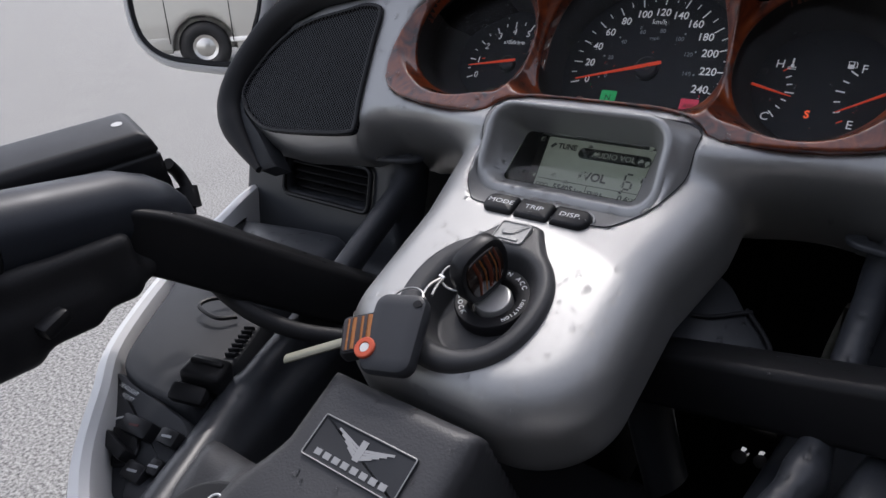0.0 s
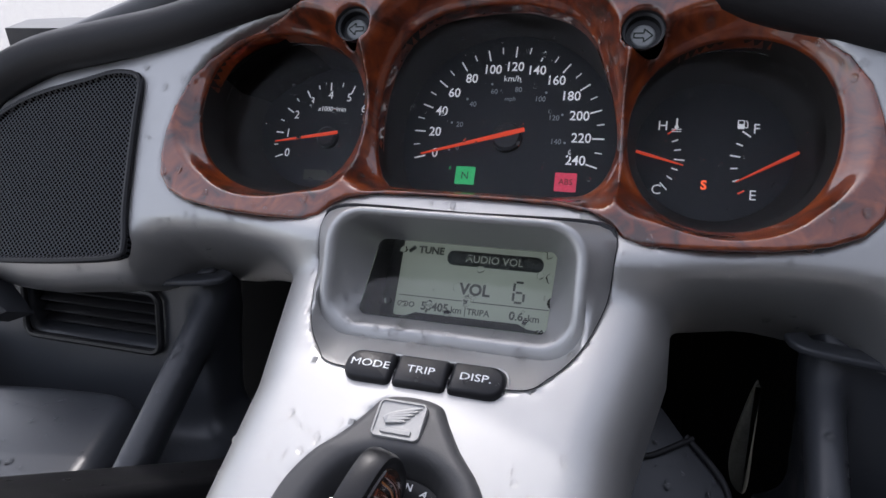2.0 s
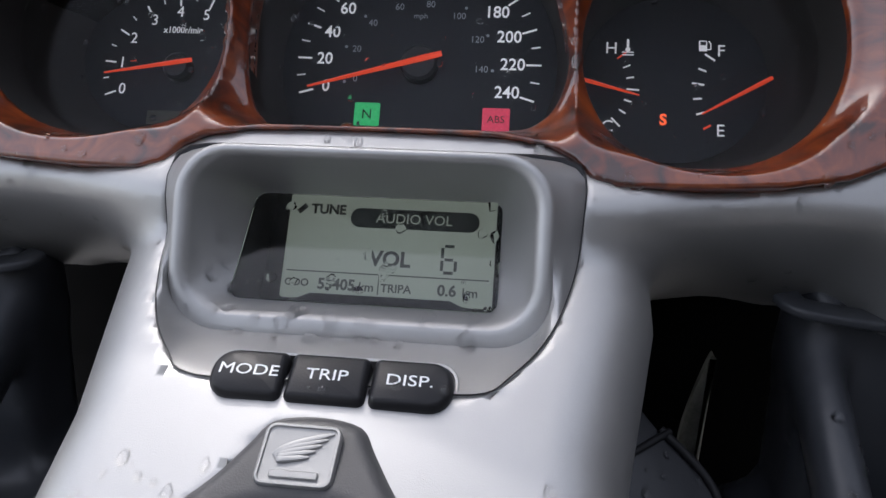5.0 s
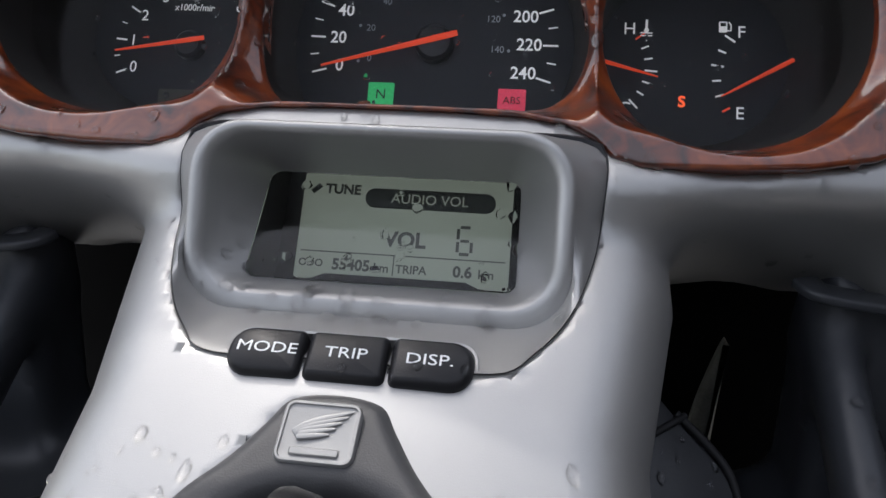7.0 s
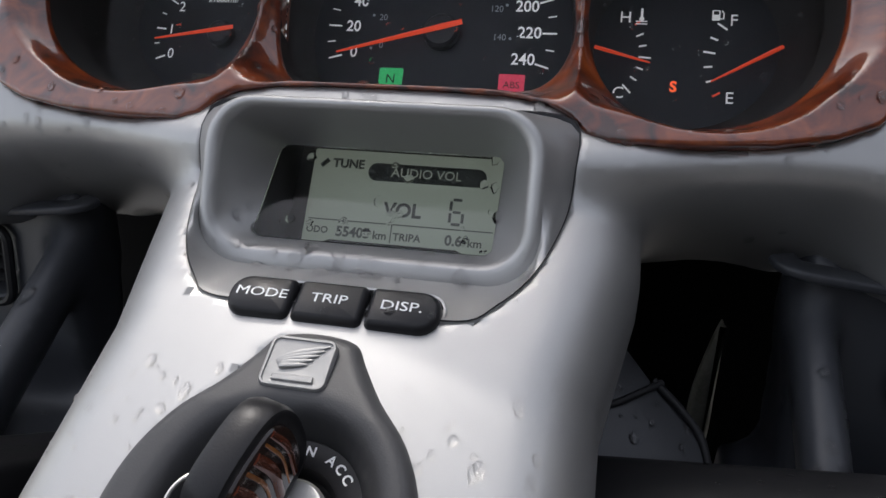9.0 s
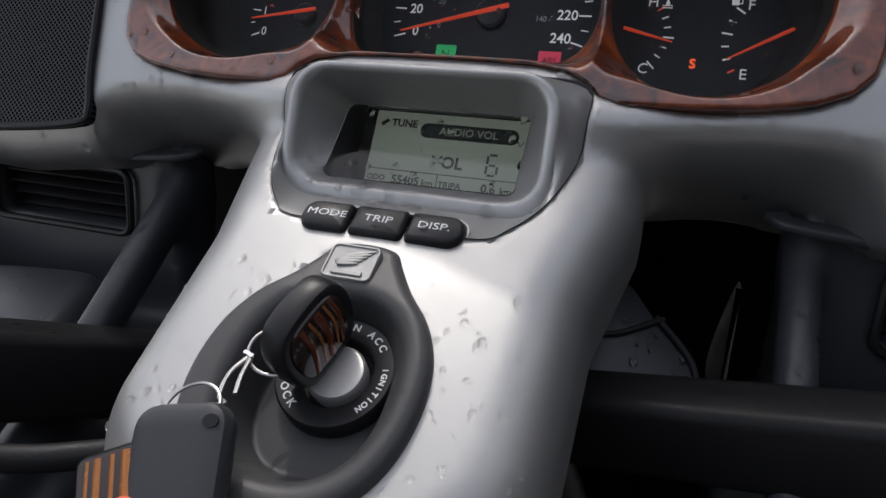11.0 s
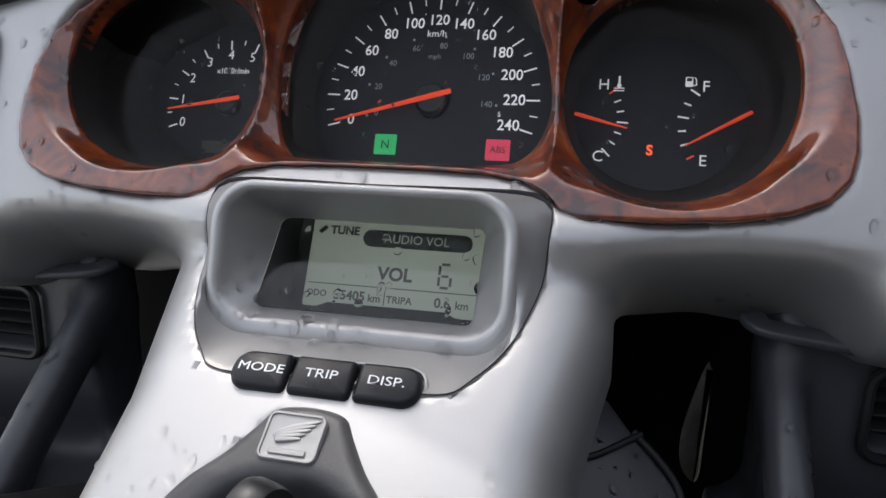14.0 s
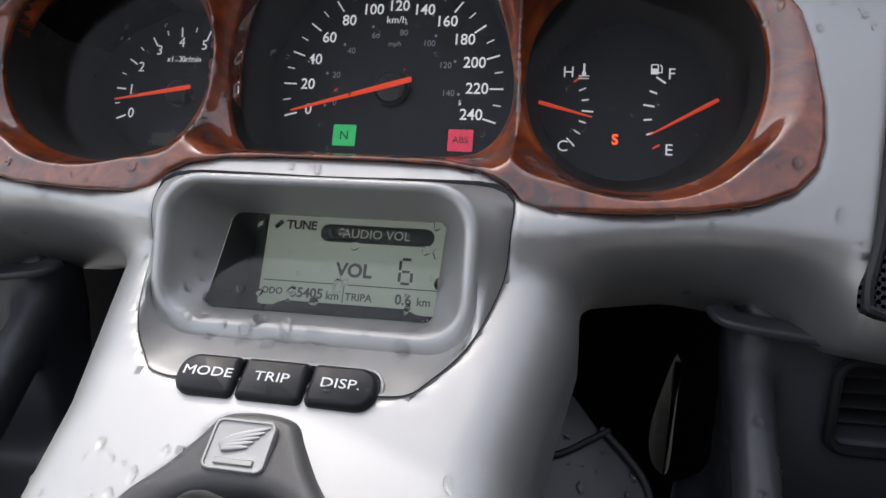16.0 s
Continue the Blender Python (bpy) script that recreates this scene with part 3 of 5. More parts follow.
for ch, x, y in (("H", 0.0985, 0.0132), ("C", 0.0975, -0.027), ("F", 0.1505, 0.0128), ("E", 0.1503, -0.0275)):
    lettering("letter", ch, 0.0085, at_dial(x, y), DIALPRINT, fuel)
pump = part("pump_symbol", raised(round_rect(0.1402, 0.0128, 0.1440, 0.0182, 0.0004, 2), at_dial(0, 0, 0.0002), [(0, 0), (0, 0.0002)]), DIALPRINT, fuel, "white fuel pump symbol", False)
part("pump_hose", sweep([at_dial(0, 0) @ Vector((x, y, 0.0003)) for x, y in ((0.1440, 0.0135), (0.1456, 0.0135), (0.1456, 0.0165), (0.1447, 0.0178))], 0.0003, 6, up=DN), DIALPRINT, pump)
part("pump_glass", raised(round_rect(0.1408, 0.0158, 0.1434, 0.0176, 0.0002, 1), at_dial(0, 0, 0.0005), [(0, 0), (0, 0.0001)]), FACE, pump, "", False)
thermo = part("thermometer_symbol", flat_bar(at_dial(0, 0, 0.0004), 0.1064, 0.0135, 0.1064, 0.0182, 0.0011), DIALPRINT, fuel, "white thermometer symbol", False)
part("thermometer_bulb", raised(ellipse(0.1064, 0.0128, 0.0012, 0.0012, 12), at_dial(0, 0, 0.0003), [(0, 0), (0, 0.0002)]), DIALPRINT, thermo, "", False)
for yy in (0.0100, 0.0114):
    part("wave_bar", flat_bar(at_dial(0, 0, 0.0004), 0.1036, yy, 0.1092, yy, 0.0005), DIALPRINT, thermo, "", False)
ORANGEGLOW = material("lit_orange_symbol", (0.9, 0.11, 0.03), 0.4, emit=0.32)
lettering("letter", "S", 0.0076, at_dial(0.1238, -0.0228), ORANGEGLOW, fuel, 0.0002)
needle(fuel, 0.084, -0.005, 0.1115, -0.0125, 0.0022, 0.005)
needle(fuel, 0.1725, -0.002, 0.1405, -0.021, 0.0022, 0.005)

# ---------- trip display hood ----------
def seam_z(x, y):
    """Height of the dash surface at x, y."""
    lo, hi = 1.0, 1.2
    for _ in range(30):
        mid = (lo + hi) / 2
        f = base_field(np.array([x]), np.array([y]), np.array([mid]))[0]
        lo, hi = (mid, hi) if f < 0 else (lo, mid)
    return lo


def hood():
    n = 96
    HM = basis(Vector((0, 0.0275, 1.0800)), XR, Vector((0, 0.47, 0.883)).normalized(), Vector((0, -0.883, 0.47)).normalized())
    rim_out = round_rect(-0.0672, -0.004, 0.0688, 0.0626, 0.019, 8)
    rim_in = round_rect(-0.0602, 0.002, 0.0618, 0.0580, 0.0150, 8)
    GM = basis(Vector((0, 0.0395, 1.0815)), XR, Vector((0, 0.038, 0.026)).normalized(), Vector((0, -0.026, 0.038)).normalized())
    glass = round_rect(-0.0485, 0.0, 0.0505, 0.047, 0.004, 8)

    def sample(loop, k):
        """k-th of n points of a closed loop by length, from the middle of its bottom side."""
        pts = [Vector((p[0], p[1])) for p in loop]
        lens = [(pts[(i + 1) % len(pts)] - pts[i]).length for i in range(len(pts))]
        lo = min(range(len(pts)), key=lambda i: (pts[i].y + pts[(i + 1) % len(pts)].y) - (0.001 * lens[i]))
        start = sum(lens[:lo]) + lens[lo] * (0.5)
        total = sum(lens)
        t = (start + total * k / n) % total
        for i, l in enumerate(lens):
            if t <= l:
                return pts[i].lerp(pts[(i + 1) % len(pts)], t / max(l, 1e-12))
            t -= l
        return pts[0]
    def outward(loop, c, d):
        """Where the way d from c leaves a closed loop."""
        best = 0.0
        for i in range(len(loop)):
            p, e = loop[i - 1] - c, loop[i] - loop[i - 1]
            det = e.x * d.y - d.x * e.y
            if abs(det) > 1e-12:
                t, f = (e.x * p.y - p.x * e.y) / det, (d.x * p.y - d.y * p.x) / det
                if -1e-6 <= f <= 1 + 1e-6:
                    best = max(best, t)
        return c + d * best
    sl = [Vector((p[0], p[1])) for p in round_seam]
    loops = []
    seam3, seam3b = [], []
    for k in range(n):
        r = sample(rim_out, k)
        p = outward(sl, Vector((0.0, 0.0355)), Vector(((r.x - 0.0008) / 0.0680 * 0.080, (r.y - 0.0293) / 0.0333 * 0.0385)))
        seam3b.append(Vector((p.x, p.y, seam_z(p.x, p.y) - 0.006)))
        seam3.append(Vector((p.x * 0.995, p.y, seam_z(p.x, p.y) + 0.0006)))
    def rim(f, h):
        """A loop of the rim, f of the way from its outer to its inner edge and h high, levelling out towards the lower side."""
        row = []
        for k in range(n):
            p = sample(rim_out, k).lerp(sample(rim_in, k), f)
            g = min(1.0, max(0.0, p.y / 0.022))
            row.append(HM @ Vector((p.x, p.y, h * (0.15 + 0.85 * g * g * (3 - 2 * g)))))
        return row
    ro, rims, ri = rim(0, 0), [rim(0.12, 0.0014), rim(0.35, 0.0022), rim(0.65, 0.0019), rim(0.88, 0.0006)], rim(1, -0.0016)
    gl = [GM @ Vector((*sample(glass, k), 0)) for k in range(n)]
    deep = rim(1.25, -0.0080)
    fun = [a.lerp(b, 0.35).lerp(c, 0.5) for a, b, c in zip(ri, gl, deep)]
    mid = [a.lerp(b, 0.5) for a, b in zip(seam3, ro)]
    part("display_hood", loft([seam3b, seam3, mid, ro, *rims, ri, fun, gl], True, False), HOODGREY, bike, "grey plastic hood round the trip display", sharp=50)
    part("seam", sweep([*seam3, seam3[0]], [0.0003 + 0.0016 * min(1.0, max(0.0, (p.y - 0.067) / 0.005)) for p in (*seam3, seam3[0])], 6, cap=False), SATIN, bike)
    part("display_box", loft([[GM @ Vector((p[0], p[1], -0.0004)) for p in glass], [GM @ Vector((p[0] * 1.12, (p[1] - 0.0235) * 2.5 + 0.041, -0.05)) for p in glass]], True, False), DARK, bike, "black display housing")
    return GM, glass


GM, glass_loop = hood()
LM = basis(Vector((0, 0.0737, 1.0617)), XR, Vector((0, 0.634, 0.773)).normalized(), Vector((0, -0.773, 0.634)).normalized())
LCD = material("lcd_panel", (0.31, 0.365, 0.30), 0.5, 0, (0.28, 0.33, 0.27), 60, 0.5, emit=0.09)
LCDINK = material("lcd_segment", (0.095, 0.110, 0.098), 0.6)
display = part("trip_display", raised(round_rect(-0.0435, 0.0005, 0.0478, 0.0470, 0.001, 2), LM, [(0, -0.002), (0, 0), (0.001, 0)]), LCD, bike, "pale green liquid-crystal trip display, lit", False)
part("display_backing", raised(round_rect(-0.066, -0.016, 0.066, 0.064, 0.002, 2), LM @ Matrix.Translation((0, 0, -0.0035)), [(0, -0.002), (0, 0), (0.001, 0)]), DARK, bike, "", False)


def on_lcd(x, y):
    return LM @ Matrix.Translation((x, y, 0.0003))


lettering("lcd_text", "VOL", 0.0092, on_lcd(0.0031, 0.0190), LCDINK, display, 0.0003)
SEGMENTS = {"a": (0.15, 1, 0.85, 1), "b": (1, 0.93, 1, 0.55), "c": (1, 0.45, 1, 0.07), "d": (0.15, 0, 0.85, 0), "e": (0, 0.45, 0, 0.07), "f": (0, 0.93, 0, 0.55), "g": (0.15, 0.5, 0.85, 0.5)}
digit = part("lcd_digit", flat_bar(on_lcd(0, 0), 0.0267, 0.0203, 0.0303, 0.0203, 0.0012), LCDINK, display, "seven-segment digit six", False)
for name in "acdef":
    x0, y0, x1, y1 = SEGMENTS[name]
    part("segment", flat_bar(on_lcd(0.0256, 0.0146), x0 * 0.0058, y0 * 0.0116, x1 * 0.0058, y1 * 0.0116, 0.0013), LCDINK, digit, "", False)
lettering("lcd_text", "TUNE", 0.0060, on_lcd(-0.0260, 0.0400), LCDINK, display, 0.0002)
part("lcd_note", flat_bar(on_lcd(0, 0), -0.0395, 0.0384, -0.0360, 0.0417, 0.0022), LCDINK, display, "", False)
lettering("lcd_text", "ODO", 0.0045, on_lcd(-0.0365, 0.0070), LCDINK, display, 0.0001)
lettering("lcd_text", "55405", 0.0066, on_lcd(-0.0190, 0.0068), LCDINK, display, 0.0002)
lettering("lcd_text", "km", 0.0054, on_lcd(-0.0060, 0.0064), LCDINK, display, 0.0001)
lettering("lcd_text", "TRIPA", 0.0050, on_lcd(0.0068, 0.0064), LCDINK, display, 0.0001)
lettering("lcd_text", "0.6", 0.0066, on_lcd(0.0285, 0.0068), LCDINK, display, 0.0002)
lettering("lcd_text", "km", 0.0054, on_lcd(0.0383, 0.0064), LCDINK, display, 0.0001)
part("lcd_line", flat_bar(on_lcd(0, 0), -0.0415, 0.0122, 0.0460, 0.0122, 0.0005), LCDINK, display, "", False)
part("lcd_line", flat_bar(on_lcd(0, 0), -0.0008, 0.0035, -0.0008, 0.0122, 0.0005), LCDINK, display, "", False)
pill = part("lcd_banner", raised(round_rect(-0.0158, 0.0327, 0.0405, 0.0414, 0.0042, 5), on_lcd(0, 0), [(0, 0), (0, 0.0002)]), LCDINK, display, "dark rounded banner", False)
lettering("lcd_text", "AUDIO VOL", 0.0062, on_lcd(0.0122, 0.0370) @ Matrix.Translation((0, 0, 0.0004)), LCD, pill)
GLASS = material("clear_display_window", (1.0, 1.0, 1.0), 0.02, 0.0, (0.98, 0.99, 0.98), 20, 0.2, transmission=1.0, rough_spread=0.0, ior=1.3)
win = part("display_window", slab(glass_loop, GM @ Matrix.Translation((0, 0, 0.0006)), 0.0012), GLASS, bike, "clear wet display window", False)
win.visible_shadow = False

# ---------- buttons, badge, ignition surround ----------
def button_outline(x0, x1, y0, y1, left, right):
    """A button of the row: its outer end is round, its inner ends are square."""
    out = []
    for cx, cy, sx, sy, big in ((x1, y1, 1, 1, right), (x0, y1, -1, 1, left), (x0, y0, -1, -1, left), (x1, y0, 1, -1, right)):
        r = 0.0072 if big else 0.0024
        a0 = {(1, 1): 0, (-1, 1): 90, (-1, -1): 180, (1, -1): 270}[(sx, sy)]
        for k in range(7):
            a = radians(a0 + 15 * k)
            out.append(Vector((cx - sx * r + r * math.cos(a), cy - sy * r + r * math.sin(a))))
    return out


BUT = MC @ Matrix.Translation((0.0006, -0.0002, -0.0018))
part("button_bezel", raised(button_outline(-0.0382, 0.0402, 0.0012, 0.0208, True, True), BUT, [(0, -0.004), (0, 0.0006), (0.0004, 0.001), (0.0012, 0.0008), (0.0014, -0.003)], False), HOODGREY, bike)
for txt, x0, x1, le, ri in (("MODE", -0.0368, -0.0131, True, False), ("TRIP", -0.0122, 0.0128, False, False), ("DISP.", 0.0137, 0.0388, False, True)):
    b = part("button", raised(button_outline(x0, x1, 0.0028, 0.0192, le, ri), BUT, [(0, -0.006), (0, 0.0022), (0.0003, 0.0031), (0.0009, 0.0039), (0.0014, 0.0044), (0.0021, 0.0048)]), SATIN, bike, "black rubber trip button with white lettering")
    lettering("button_text", txt, 0.0052, BUT @ Matrix.Translation(((x0 + x1) / 2 + (0.0008 if le else -0.0006 if ri else 0), 0.0112, 0.0049)), WHITEPRINT, b, 0.0, wide=1.3)

IG = MC @ Matrix.Translation((0.0030, -0.0012, -0.0015))
bowl_loop = ellipse(0.0, -0.0655, 0.0325, 0.0385, 48, 2.3)


def ring_field(u, v, w):
    body = extruded(poly_dist(u, v, ring_loop), w + 0.10 * np.clip(v + 0.03, 0, 0.1), -0.022, 0.0066, 0.0055)
    cone = poly_dist(u, v, bowl_loop) + 0.42 * np.clip(0.0066 - w, 0, 0.03)
    return smax(body, -np.maximum(cone, -(w + 0.0138)), 0.006)


ring = surface("ignition_surround", ring_field, (-0.056, -0.126, -0.026), (0.056, 0.012, 0.014), 0.0012, SURROUND, bike, "matt black egg-shaped ignition surround", IG)
BARREL = material("brushed_lock_steel", (0.80, 0.79, 0.77), 0.42, 0.75, (0.62, 0.61, 0.59), 300, 0.8, 1500, 0.1, 1500)
LK = IG @ Matrix.Translation((0.0035, -0.0560, -0.0135))
part("lock_ring", raised(ellipse(0, 0, 0.0235, 0.0235, 48), LK, [(0, -0.002), (0, 0.0065), (0.0008, 0.0075), (0.0075, 0.0075), (0.0085, 0.007), (0.010, 0.001), (0.0135, -0.001)], False), SATIN, ring, "black lock ring with white printed positions")
for word, a0, da, sz in (("ACC", 64, -11.5, 0.0042), ("ON", 98, -12.5, 0.0042), ("IGNITION", 12, -7.6, 0.0031), ("LOCK", 200, 12, 0.0044), ("OFF", 138, -11, 0.0044)):
    for k, ch in enumerate(word):
        a = radians(a0 + da * k)
        turn = math.degrees(a) + (90 if da > 0 else -90)
        lettering("position_letter", ch, sz, LK @ Matrix.Translation((0.0195 * math.cos(a), 0.0195 * math.sin(a), 0.0077)) @ pose(0, 0, 0, 0, 0, turn), WHITEPRINT, ring, 0.0001)
part("lock_barrel", raised(ellipse(0, 0, 0.0118, 0.0118, 32), LK, [(0, -0.002), (0, 0.0055), (0.001, 0.0068), (0.004, 0.0072)]), BARREL, ring, "bright steel lock barrel")
BADGE = material("dull_silver_badge", (0.36, 0.36, 0.355), 0.55, 0.6, (0.30, 0.30, 0.296), 60, 0.5, 2500, 0.1, 2500)
BG = MC @ Matrix.Translation((0.0018, -0.0026, -0.0034))
badge = part("badge", raised(round_rect(-0.0135, -0.0215, 0.0085, -0.0035, 0.0030, 4), BG, [(0, 0.002), (0, 0.0082), (0.0005, 0.0088), (0.0011, 0.0088), (0.0013, 0.0082), (0.002, 0.0081)]), BADGE, ring, "silver badge with raised wing")
for k in range(5):
    part("wing_feather", sweep(curve_points([BG @ Vector((-0.0098 + 0.0004 * k, -0.0128 - 0.0004 * k, 0.0084)), BG @ Vector((-0.0045 - 0.0006 * k, -0.0098 - 0.0011 * k, 0.0087)), BG @ Vector((0.0062 - 0.0014 * k, -0.0058 - 0.0018 * k, 0.0085))], 4), [0.0004, 0.0007, 0.0009, 0.001, 0.001, 0.001, 0.0009, 0.0007, 0.0003], 8, 0.6, up=CN), BADGE, badge)
part("badge_bar", rounded_box(0.0135, 0.0022, 0.0008, 0.0003, 1, BG @ Matrix.Translation((-0.0025, -0.0182, 0.0085))), BADGE, badge)

# ---------- speakers, vents and inner fairing, both sides ----------
def perforated():
    m = material("perforated_speaker_mesh", (0.018, 0.019, 0.023), 0.45, 0.0, (0.026, 0.027, 0.031), 60, 0.6)
    nt = m.node_tree
    b = nt.nodes["Principled BSDF"]
    geo = [n for n in nt.nodes if n.type == 'NEW_GEOMETRY'][0]
    mp = nt.nodes.new("ShaderNodeMapping")
    mp.inputs["Rotation"].default_value = (radians(-57), 0, 0)
    vor = nt.nodes.new("ShaderNodeTexVoronoi")
    vor.voronoi_dimensions = '2D'
    vor.inputs["Scale"].default_value, vor.inputs["Randomness"].default_value = 420, 0.0
    nt.links.new(geo.outputs["Position"], mp.inputs["Vector"])
    turn = nt.nodes.new("ShaderNodeMapping")
    turn.inputs["Rotation"].default_value = (0, 0, radians(45))
    nt.links.new(mp.outputs[0], turn.inputs["Vector"])
    nt.links.new(turn.outputs[0], vor.inputs["Vector"])
    hole = nt.nodes.new("ShaderNodeMath")
    hole.operation = 'GREATER_THAN'
    hole.inputs[1].default_value = 0.38
    nt.links.new(vor.outputs["Distance"], hole.inputs[0])
    mix = nt.nodes.new("ShaderNodeMix")
    mix.data_type = 'RGBA'
    mix.inputs["A"].default_value, mix.inputs["B"].default_value = (0.0008, 0.0008, 0.0008, 1), (0.020, 0.0215, 0.027, 1)
    nt.links.new(hole.outputs[0], mix.inputs["Factor"])
    nt.links.new(mix.outputs["Result"], b.inputs["Base Color"])
    gl = nt.nodes.new("ShaderNodeMath")
    gl.operation = 'MULTIPLY'
    gl.inputs[1].default_value = 0.45
    nt.links.new(hole.outputs[0], gl.inputs[0])
    nt.links.new(gl.outputs[0], b.inputs["Specular IOR Level"])
    bp = nt.nodes.new("ShaderNodeBump")
    bp.inputs["Strength"].default_value, bp.inputs["Distance"].default_value = 0.8, 0.0008
    nt.links.new(hole.outputs[0], bp.inputs["Height"])
    nt.links.new(bp.outputs[0], b.inputs["Normal"])
    return m


MESH = perforated()
INNER = material("satin_charcoal_moulding", (0.050, 0.053, 0.060), 0.33, 0.0, (0.038, 0.041, 0.047), 25, 0.7, 900, 0.10, 1200, spec=0.5)
WETPANEL = material("wet_charcoal_plastic", (0.050, 0.053, 0.060), 0.34, 0.0, (0.038, 0.041, 0.047), 14, 0.8, 700, 0.10, 900, spec=0.55, rough_spread=0.12)
CLAMPBLACK = material("blue_black_anodised", (0.016, 0.019, 0.026), 0.38, 0.2, (0.022, 0.026, 0.034), 60, 0.6, 900, 0.1, 900, spec=0.4)
SPK = [(0.225, 0.083), (0.243, 0.085), (0.266, 0.079), (0.306, 0.068), (0.335, 0.052), (0.356, 0.028), (0.371, 0.0), (0.372, -0.017), (0.358, -0.032), (0.334, -0.044),
       (0.313, -0.047), (0.259, -0.043), (0.216, -0.037), (0.210, -0.029), (0.214, -0.008), (0.217, 0.024), (0.219, 0.052), (0.220, 0.073)]
TRIM = [(0.0, 0.165), (0.08, 0.156), (0.150, 0.134), (0.205, 0.1165), (0.253, 0.1075), (0.31, 0.096), (0.348, 0.0755), (0.372, 0.047), (0.390, 0.006), (0.390, -0.026), (0.372, -0.05), (0.348, -0.068), (0.318, -0.086)]

ROLL = [(0.0, 0.188), (0.08, 0.180), (0.150, 0.166), (0.20, 0.151), (0.235, 0.138), (0.262, 0.127), (0.30, 0.113), (0.332, 0.102), (0.362, 0.086), (0.386, 0.058), (0.399, 0.018), (0.399, -0.022), (0.384, -0.050)]
ROLLGREY = material("charcoal_roll_vinyl", (0.045, 0.046, 0.049), 0.42, 0.0, (0.036, 0.037, 0.040), 25, 0.6, 1200, 0.15, 1500)

LIP = [(0.172, 0.098, 1.0630), (0.178, 0.089, 1.0625), (0.215, 0.085, 1.0600), (0.262, 0.083, 1.0565), (0.330, 0.083, 1.0520)]


def fairing_field(s):
    def field(x, y, z):
        x = x * s
        wall = extruded(np.maximum(np.abs(x - 0.30) - 0.115, np.abs(z - 0.983) - 0.083), y - 0.10 + 0.25 * (z - 1.03) * -1, -0.012, 0.03, 0.008)
        hole = extruded(poly_dist(x + 0 * y, z, vent_loop), y, 0.0, 0.125, 0.003)
        tray = extruded(poly_dist(x, y, tray_loop), z + 0.04 * (x - 0.30), 0.86, 0.944, 0.012)
        d = smin(wall, tray, 0.02)
        for a, b, r0, r1 in (((0.190, 0.110, 1.046), (0.180, -0.030, 0.978), 0.0095, 0.0085), ((0.180, -0.030, 0.978), (0.148, -0.145, 0.958), 0.0085, 0.011), ((0.148, -0.145, 0.958), (0.100, -0.245, 0.950), 0.012, 0.016)):
            a, b = np.array(a), np.array(b)
            ab = b - a
            t = np.clip(((x - a[0]) * ab[0] + (y - a[1]) * ab[1] + (z - a[2]) * ab[2]) / (ab @ ab), 0, 1)
            px, py, pz = x - a[0] - t * ab[0], y - a[1] - t * ab[1], z - a[2] - t * ab[2]
            pz = np.where(pz < 0, np.minimum(0, pz + 0.16), pz)
            d = smin(d, np.sqrt(px * px + py * py + pz * pz) - (r0 + (r1 - r0) * t), 0.012)
        return smax(d, -hole, 0.003)
    return field


vent_loop = round_rect(0.227, 1.0065, 0.344, 1.0435, 0.006, 4)
tray_loop = [(0.40, 0.11), (0.17, 0.11), (0.15, -0.05), (0.10, -0.235), (0.15, -0.232), (0.205, -0.192), (0.258, -0.152), (0.335, -0.058), (0.385, 0.06)]

